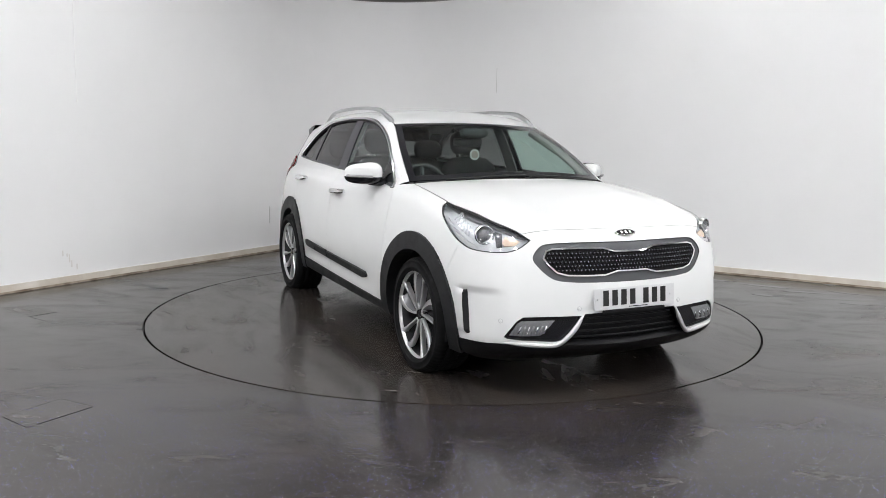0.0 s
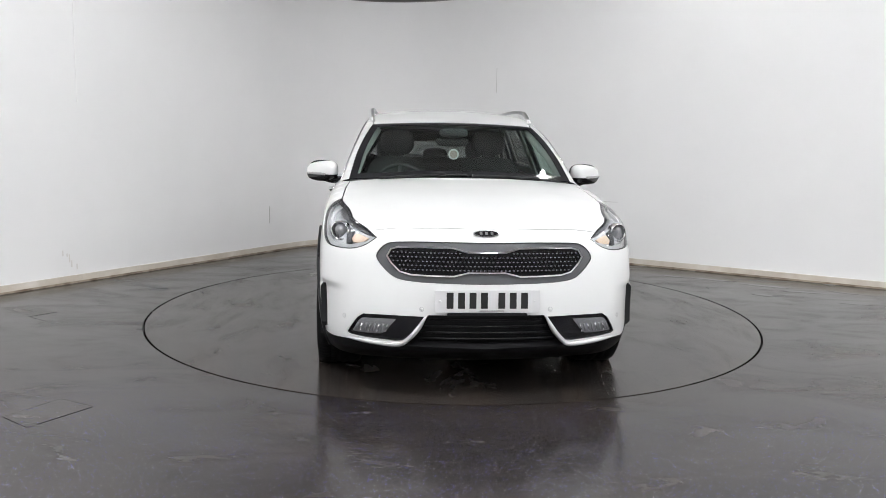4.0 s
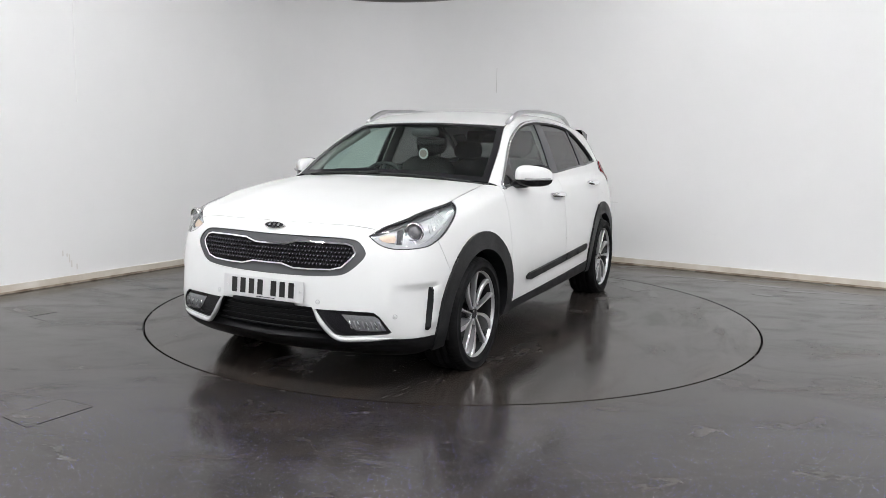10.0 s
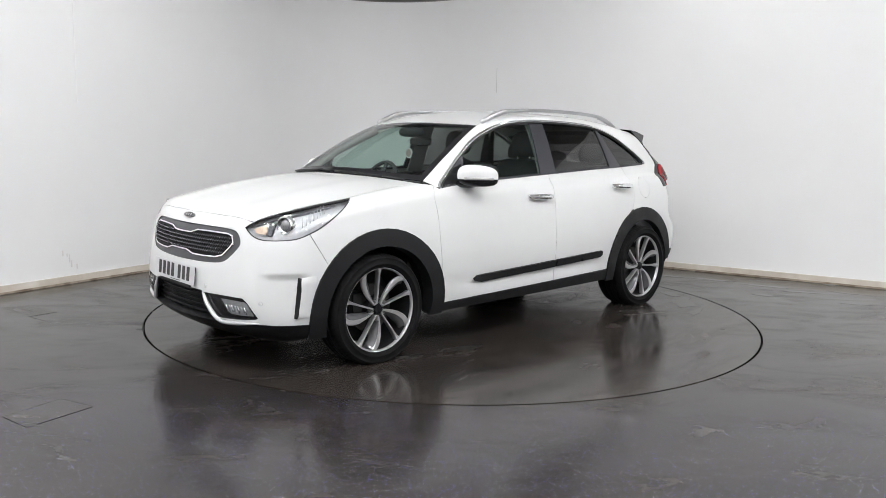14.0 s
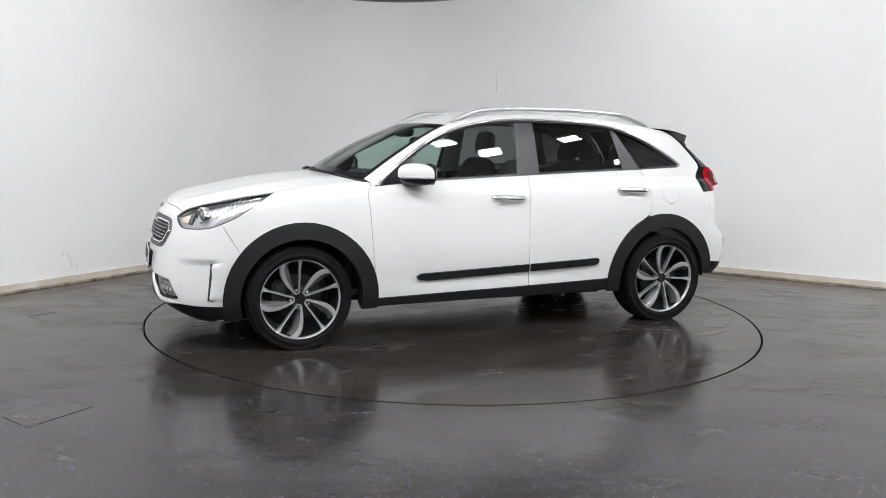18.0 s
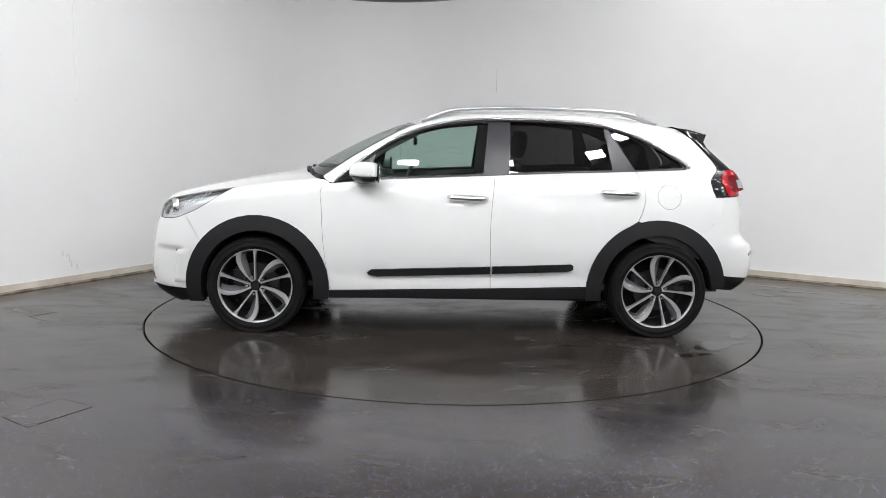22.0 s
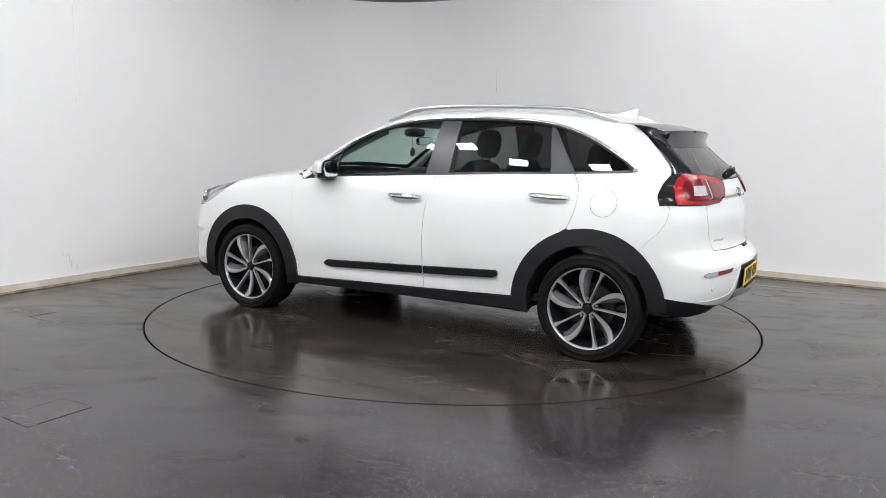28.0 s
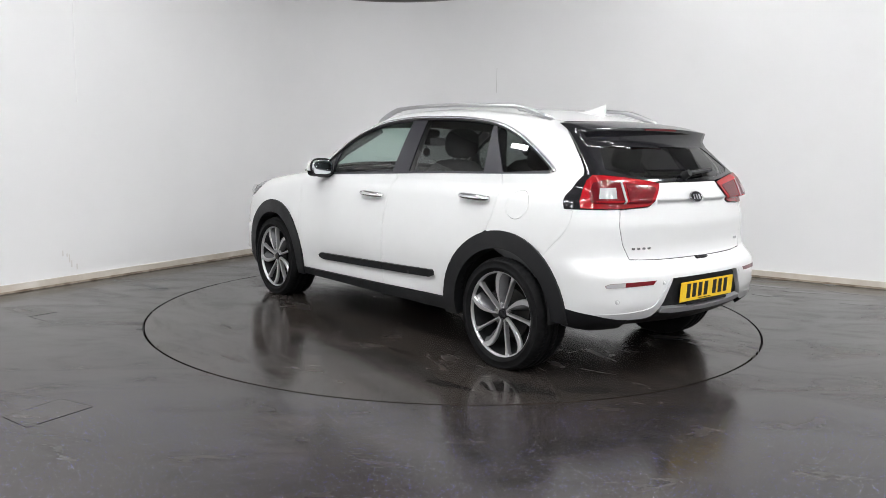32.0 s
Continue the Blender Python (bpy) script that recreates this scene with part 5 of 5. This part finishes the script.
# badges without letters
def oval(where, y, z, w, h, out, name="badge"):
    """An oval badge facing along the skin's normal, its long side level."""
    q = one(where, y, z)
    n = Vector(normals(np.array([q]))[0])
    side = Vector((0, 0, 1)).cross(n).normalized()
    up = n.cross(side)
    m = Matrix.Translation(q + n * out) @ Matrix((side, up, n)).transposed().to_4x4()
    base = part(name, tube(bmesh.new(), 1, 0.94, 0.006, m @ Matrix.Diagonal((w / 2, h / 2, 1, 1)), 40), GLOSS_BLACK, car, "dark oval badge with a chrome rim")
    rim = lathe([(0.93, 0.0), (0.96, 0.004), (1.04, 0.004), (1.07, -0.002)], 40)
    rim.transform(m @ Matrix.Diagonal((w / 2, h / 2, 1, 1)) @ pose(0, 0, 0.001, 90))
    part("rim", rim, CHROME, base, "chrome rim", True)
    for k in (-1, 0, 1):
        part("bar", boxed((w * 0.11, h * 0.46, 0.003), m @ Matrix.Translation((k * w * 0.22, 0, 0.0045)), 0.0006), CHROME, base)
    return base


oval(on_front, 0.0, 0.833, 0.125, 0.036, 0.006)
oval(on_rear, 0.0, 1.005, 0.115, 0.062, 0.004)

# number plates with plain bars for the characters
def plate(x, z, lean, facing, material, name, label):
    p = part(name, boxed((0.004, 0.52, 0.111), None, 0.0015), material, car, label)
    p.matrix_local = pose(x, 0, z, 0, lean, 0 if facing > 0 else 180)
    at = -0.186
    for k in range(7):
        if k == 4:
            at += 0.030
        b = part("character_bar", boxed((0.002, 0.034, 0.079), Matrix.Translation((0.0028, at, 0.004))), BAR_BLACK, p, "black bar")
        at += 0.0565
    for y in (-0.235, 0.235):
        part("screw_cap", tube(bmesh.new(), 0.007, 0.006, 0.005, pose(0.003, y, 0, 0, 90), 12), PLATE_WHITE if facing > 0 else material, p)
    part("small_print", boxed((0.001, 0.12, 0.004), Matrix.Translation((0.0023, 0.02 * facing, -0.047))), BAR_BLACK, p, "line of tiny print as a bar")
    return p


plate(2.204, 0.515, -5, 1, PLATE_WHITE, "front_plate", "white number plate with black bars")
part("plate_holder", boxed((0.03, 0.44, 0.10), pose(2.183, 0, 0.508, 0, -5), 0.004), BLACK_PLASTIC, car, "black plate holder")
part("holder_lip", boxed((0.012, 0.40, 0.014), pose(2.203, 0, 0.449), 0.003), BLACK_PLASTIC, car)
plate(-2.138, 0.498, 3, -1, PLATE_YELLOW, "rear_plate", "yellow number plate with black bars")
part("plate_holder", boxed((0.03, 0.46, 0.10), pose(-2.119, 0, 0.495), 0.004), BLACK_PLASTIC, car, "black plate holder")
part("holder_lip", boxed((0.012, 0.40, 0.014), pose(-2.138, 0, 0.432), 0.003), BLACK_PLASTIC, car)

# fog lamps
fog = to(on_nose, on_front(np.array([(0.449, 0.413), (0.615, 0.411), (0.635, 0.398), (0.668, 0.337), (0.60, 0.333), (0.52, 0.334), (0.495, 0.355)])))
lamps = panel("fog_lamp", on_nose, fog, FOG_GREY, car, both=True, lift=-0.010, gap=0, depth=0.01, step=0.015, label="clear fog lamp")
for k in range(8):
    u = 0.50 + 0.021 * k
    for s, lp in zip((1, -1), lamps):
        a, b = one(on_front, u, 0.345), one(on_front, u - 0.012, 0.385)
        part("lamp_flute", sweep([(p.x - 0.008, p.y * s, p.z) for p in (a, (a + b) / 2, b)], 0.005, 6), FOG_GREY if k % 2 else CHROME, lp, "", True)
panel("fog_lamp_cover", on_nose, fog, LAMP_GLASS, lamps, both=True, lift=0.001, gap=0, depth=0)

# lower intake slats
for k in range(4):
    zz = 0.412 - 0.032 * k
    half_w = 0.285 + 0.022 * k
    pts = [one(on_front, half_w * t, zz) + Vector((-0.030, 0, 0)) for t in np.linspace(-1, 1, 13)]
    part("intake_slat", sweep(pts, 0.006, 8, 0.8), LIP_BLACK, car, "", True)

# parking sensors
for where, y, z in ((on_front, 0.322, 0.469), (on_front, 0.705, 0.412), (on_rear, 0.375, 0.563), (on_rear, 0.668, 0.475)):
    for s in (1, -1):
        q = one(where, y, z)
        n = Vector(normals(np.array([q]))[0])
        bm = lathe([(0.0, 0.0015), (0.008, 0.0012), (0.009, -0.001)], 20)
        bm.transform(Matrix.Translation(q) @ n.to_track_quat("Y", "Z").to_matrix().to_4x4())
        ring = lathe([(0.0088, 0.0002), (0.010, 0.0016), (0.0122, 0.0013), (0.0128, -0.001)], 20)
        ring.transform(Matrix.Translation(q) @ n.to_track_quat("Y", "Z").to_matrix().to_4x4())
        if s < 0:
            for piece in (bm, ring):
                piece.transform(Matrix.Diagonal((1, -1, 1, 1)))
                bmesh.ops.reverse_faces(piece, faces=piece.faces)
        sensor = part("parking_sensor", bm, PAINT, car, "white parking sensor", True)
        part("sensor_ring", ring, LAMP_GREY, sensor, "grey ring", True)

# tail lamp glass
red = [(0.692, 1.126), (0.536, 1.113), (0.40, 1.096), (0.300, 1.080), (0.307, 1.060), (0.368, 0.975), (0.394, 0.963), (0.563, 0.952), (0.752, 0.952), (0.757, 0.99), (0.742, 1.038), (0.722, 1.094)]
reds = panel("red_lens", on_tail, red, RED_LENS, tail_lamps, both=True, lift=0.009, gap=0, depth=0.006, step=0.012, label="red lens")
bay = [(0.690, 1.085), (0.640, 1.100), (0.555, 1.088), (0.540, 1.060), (0.545, 0.985), (0.705, 0.985), (0.708, 1.03)]
panel("reverse_bay", on_tail, bay, RED_DARK, tail_lamps, both=True, lift=0.0105, gap=0, depth=0.003, step=0.012, label="dark red inner lens")
panel("reverse_lamp", on_tail, [(0.660, 1.058), (0.594, 1.060), (0.592, 1.006), (0.664, 1.004)], CLEAR_LENS, tail_lamps, both=True, lift=0.014, gap=0, depth=0.005, step=0.012, label="white reversing lamp")
panel("lamp_bar", on_tail, [(0.566, 1.092), (0.555, 1.090), (0.533, 0.986), (0.546, 0.986)], CLEAR_LENS, tail_lamps, both=True, lift=0.013, gap=0, depth=0.003, step=0.012, label="pale divider")
panel("inner_lens", on_tail, [(0.535, 1.084), (0.345, 1.062), (0.338, 1.050), (0.388, 0.985), (0.520, 0.984)], RED_DARK, tail_lamps, both=True, lift=0.0115, gap=0, depth=0.003, step=0.012, label="dark red inner lens")

# reflectors in the rear bumper
refl = [(0.640, 0.560), (0.616, 0.573), (0.547, 0.576), (0.381, 0.578), (0.403, 0.556), (0.547, 0.552), (0.632, 0.548)]
rf = panel("rear_reflector", on_tail, refl, RED_DARK, car, both=True, lift=0.002, gap=0, depth=0.01, step=0.012, label="red and clear bumper reflector")
panel("clear_end", on_tail, [(0.638, 0.560), (0.616, 0.572), (0.550, 0.575), (0.550, 0.553), (0.630, 0.549)], CLEAR_LENS, rf, both=True, lift=0.005, gap=0, depth=0.004, step=0.012, label="clear end of the reflector")

# lower rear trim, silver
trim = to(on_tail, seam(on_rear, [(0.0, 0.412), (0.385, 0.424), (0.398, 0.404), (0.30, 0.392), (0.0, 0.388)]))
panel("rear_skid_trim", on_tail, symmetric(trim), TRIM_SILVER, car, lift=0.010, gap=0, depth=0.03, label="satin silver lower trim")
# tailgate lettering as plain raised bars, and the catch
for k in range(4):
    q = one(on_rear, 0.508 - 0.035 * k, 0.740)
    part("letter_bar", boxed((0.004, 0.022, 0.012), Matrix.Translation(q + Vector((-0.001, 0, 0))) @ pose(0, 0, 0, 0, 0, -12), 0.001), CHROME, car, "small chrome bar")
for k in range(2):
    q = one(on_rear, -0.475 - 0.028 * k, 0.742)
    part("letter_bar", boxed((0.004, 0.022, 0.014), Matrix.Translation(q + Vector((-0.001, 0, 0))) @ pose(0, 0, 0, 0, 0, 12), 0.001), CHROME, car, "small chrome bar")
q = one(on_rear, 0.0, 0.672)
part("tailgate_handle", boxed((0.03, 0.11, 0.018), Matrix.Translation(q), 0.006), BLACK_PLASTIC, car, "black tailgate handle")

# pale silver blades round the fog lamps and the rear plate's recess
for where, pts, r_ in ((on_front, [(0.690, 0.300), (0.60, 0.293), (0.47, 0.281), (0.418, 0.288), (0.375, 0.325), (0.335, 0.375), (0.302, 0.432)], 0.0125),
                       ):
    line = spl(pts, 4)
    q = np.array([one(where, *p) for p in line])
    for s in (1, -1):
        part("bumper_blade", sweep(q * (1, s, 1), lambda t: r_ * (0.25 + 0.75 * min(1.0, 5 * t, 5 * (1 - t) + 0.2)), 10), PALE_SILVER, car, "pale silver bumper blade", True)


blade_low = spl([(0.735, 0.398), (0.66, 0.383), (0.56, 0.374), (0.47, 0.378), (0.427, 0.396), (0.397, 0.435), (0.36, 0.50), (0.316, 0.582)], 4)
blade_up = spl([(0.330, 0.582), (0.385, 0.505), (0.432, 0.450), (0.475, 0.427), (0.56, 0.416), (0.66, 0.411), (0.735, 0.407)], 4)
panel("bumper_blade", on_tail, to(on_tail, on_rear(chain(blade_low, blade_up))), PALE_SILVER, car, both=True, lift=0.005, gap=0, depth=0.03, step=0.015, label="pale silver bumper blade")


# ---- cabin ----
def cushion(size, m, power=4.0):
    bm = blob(size, (0, 0, 0), power, 24, 14)
    bm.transform(m)
    return bm


def seat(x, y, name="front_seat"):
    s = part(name, cushion((0.54, 0.52, 0.20), pose(x, y, 0.52, 0, -6)), CLOTH, car, "black cloth seat", True)
    part("backrest", cushion((0.18, 0.50, 0.66), pose(x - 0.33, y, 0.84, 0, -16)), CLOTH, s, "", True)
    for d in (-1, 1):
        part("bolster", cushion((0.16, 0.11, 0.50), pose(x - 0.28, y + 0.20 * d, 0.80, 0, -16)), CLOTH, s, "", True)
        part("headrest_post", sweep([(x - 0.42, y + 0.06 * d, 1.12), (x - 0.45, y + 0.06 * d, 1.24)], 0.007, 8), CHROME, s, "", True)
    part("headrest", cushion((0.10, 0.27, 0.20), pose(x - 0.455, y, 1.275, 0, -8), 3.0), CLOTH, s, "", True)
    part("seat_base", boxed((0.42, 0.40, 0.16), pose(x, y, 0.36), 0.02), DASH, s)
    return s


seat(0.02, 0.37)
seat(0.02, -0.37)
bench = part("rear_bench", cushion((0.50, 1.26, 0.20), pose(-0.78, 0, 0.56, 0, -6)), CLOTH, car, "black cloth rear bench", True)
part("backrest", cushion((0.17, 1.26, 0.62), pose(-1.10, 0, 0.84, 0, -20)), CLOTH, bench, "", True)
for y in (-0.40, 0.0, 0.40):
    part("headrest", cushion((0.10, 0.26 if y else 0.22, 0.17 if y else 0.12), pose(-1.235, y, 1.205 if y else 1.16, 0, -12), 3.0), CLOTH, bench, "", True)
    for d in (-1, 1):
        part("headrest_post", sweep([(-1.20, y + 0.05 * d, 1.08), (-1.23, y + 0.05 * d, 1.18)], 0.006, 8), CHROME, bench, "", True)

# floor pan, load cover and dash
part("cabin_floor", boxed((2.9, 1.40, 0.04), pose(-0.35, 0, 0.31)), DASH, car, "black carpet")
part("load_cover", boxed((0.62, 1.12, 0.03), pose(-1.53, 0, 1.035), 0.01), DASH, car, "black load cover")
part("boot_wall", boxed((0.05, 1.2, 0.62), pose(-1.90, 0, 0.72)), DASH, car)
bm = blob((0.62, 1.36, 0.34), (0.73, 0, 0.855), 4.5, 32, 16)
dash = part("dashboard", bm, DASH, car, "black plastic dashboard", True)
part("dash_top", boxed((0.30, 1.30, 0.05), pose(0.90, 0, 1.000, 0, 6), 0.02), DASH, dash)
bm = blob((0.22, 0.42, 0.10), (0.60, -0.37, 1.015), 3.0, 24, 12)
part("instrument_hood", bm, DASH, dash, "", True)
part("screen", boxed((0.015, 0.24, 0.13), pose(0.435, 0, 0.93, 0, -12), 0.004), GLOSS_BLACK, dash, "dark centre screen")
part("console", boxed((0.75, 0.24, 0.30), pose(0.15, 0, 0.47), 0.03), DASH, car, "black centre console")
part("firewall", boxed((0.04, 1.44, 0.55), pose(1.02, 0, 0.66)), UNDER, car)
# steering wheel
ringm = Matrix.Translation((0.40, -0.37, 0.950)) @ pose(0, 0, 0, 0, 66, 0)
circle = [ringm @ Vector((0.185 * math.cos(a), 0.185 * math.sin(a), 0)) for a in np.linspace(0, 2 * math.pi, 41)]
sw = part("steering_wheel", sweep(circle, 0.015, 10), DASH, car, "black steering wheel", True)
part("wheel_hub", cushion((0.16, 0.15, 0.06), ringm @ pose(0, 0, -0.015), 3.0), DASH, sw, "", True)
for a in (0, math.pi, -math.pi / 2 + math.pi):
    d = Vector((math.cos(a + math.pi / 2), math.sin(a + math.pi / 2), 0))
    part("wheel_spoke", sweep([ringm @ (d * 0.05), ringm @ (d * 0.12), ringm @ (d * 0.18)], 0.014, 8), DARK_GREY if a else DASH, sw, "", True)
part("steering_column", sweep([(0.42, -0.37, 0.940), (0.60, -0.37, 0.87)], 0.045, 12), DASH, sw, "", True)

# door cards, pillar trim, headlining
for s in (1, -1):
    for nm, line in (("front_door_card", [(0.83, 0.99), (0.0, 1.04), (-0.21, 1.05), (-0.20, 0.33), (0.80, 0.33)]), ("rear_door_card", [(-0.23, 1.05), (-1.18, 1.09), (-1.18, 0.80), (-0.90, 0.34), (-0.21, 0.33)])):
        v, f = patch_data(on_side, line, lift=-0.055, gap=0, depth=0.02, step=0.05)
        if s < 0:
            v, f = mirrored(v, f)
        mesh_object(nm, v, f, DASH, car, "black door trim", twin=s < 0)
    for nm, line in (("pillar_trim", [(-0.20, head(-0.2) - 0.01), (-0.34, head(-0.34) - 0.01), (-0.36, 0.5), (-0.16, 0.5)]), ("rear_pillar_trim", [(-1.0, head(-1.0) + 0.02), (-1.02, head(-1.02) - 0.03), (-1.10, belt(-1.1)), (-1.19, belt(-1.19)), (-1.06, head(-1.06))]),
                     ("rear_pillar_trim", [(-1.25, 1.36), (-1.45, 1.26), (-1.55, 1.14), (-1.55, 1.03), (-1.70, 1.03), (-1.60, 1.28), (-1.45, 1.38)]),
                     ("wing_trim", [(-1.18, 1.09), (-1.55, 1.11), (-1.70, 0.95), (-1.70, 0.5), (-1.18, 0.70)])):
        v, f = patch_data(on_side, line, lift=-0.04, gap=0, depth=0.01, step=0.05)
        if s < 0:
            v, f = mirrored(v, f)
        mesh_object(nm, v, f, LINER if nm == "pillar_trim" else DASH, car, "grey inner pillar trim" if nm == "pillar_trim" else "dark inner pillar trim", twin=s < 0)
v, f = patch_data(on_top, chain(screen_head[::-1], ditch[1:], roof_back[1:], (chain(screen_head[::-1], ditch[1:], roof_back[1:]) * (1, -1))[::-1][1:-1]), lift=-0.035, gap=0.0, depth=0.0, step=0.06)
mesh_object("headlining", v, f, LINER, car, "grey headlining")
for s in (1, -1):
    q = [one(on_top, a, b * s) - Vector((0.02, 0.03 * s, 0.035)) for a, b in ((0.88, 0.72), (0.62, 0.66), (0.32, 0.565))]
    part("screen_pillar_trim", sweep(q, 0.028, 8), LINER, car, "grey inner screen pillar", True)

# inside mirror with its sensor housing and a hanging disc
m = one(on_top, 0.44, 0.0)
part("mirror_housing", blob((0.12, 0.20, 0.07), (m.x - 0.04, 0.0, m.z - 0.05), 3.0), DASH, car, "black sensor housing", True)
im = part("inside_mirror", blob((0.03, 0.23, 0.065), (m.x - 0.13, 0.0, m.z - 0.115), 3.5), GLOSS_BLACK, car, "black inside mirror", True)
part("mirror_glass", boxed((0.003, 0.21, 0.052), pose(m.x - 0.147, 0.0, m.z - 0.115), 0.001), bpy.data.materials["mirror_silver"], im)
hang = Vector((m.x - 0.02, 0.0, m.z - 0.20))
part("hanging_disc", tube(bmesh.new(), 0.037, 0.037, 0.006, Matrix.Translation(hang) @ pose(0, 0, 0, 0, 90), 32), PLATE_WHITE, car, "round white hanging air freshener")
disc = car.children[-1]
bm = tube(bmesh.new(), 0.027, 0.027, 0.009, Matrix.Translation(hang) @ pose(0, 0, 0, 0, 90), 28)
part("disc_print", bm, mat("teal_print", (0.34, 0.27, 0.25), 0.6), disc, "greenish printed centre")
part("cord", sweep([hang + Vector((0, 0, 0.04)), hang + Vector((0, 0, 0.15))], 0.0015, 6), BAR_BLACK, disc)


def motions():
    """The turntable carries the car round."""
    for thing, turn in ((car, lambda a: Matrix.Rotation(radians(a), 4, "Z") @ Matrix.Translation((-AXIS[0], -AXIS[1], 0.001))),
                        (turntable, lambda a: Matrix.Rotation(radians(a), 4, "Z"))):
        walk(thing, [(t, turn(a)) for t, a in TURN])


motions()
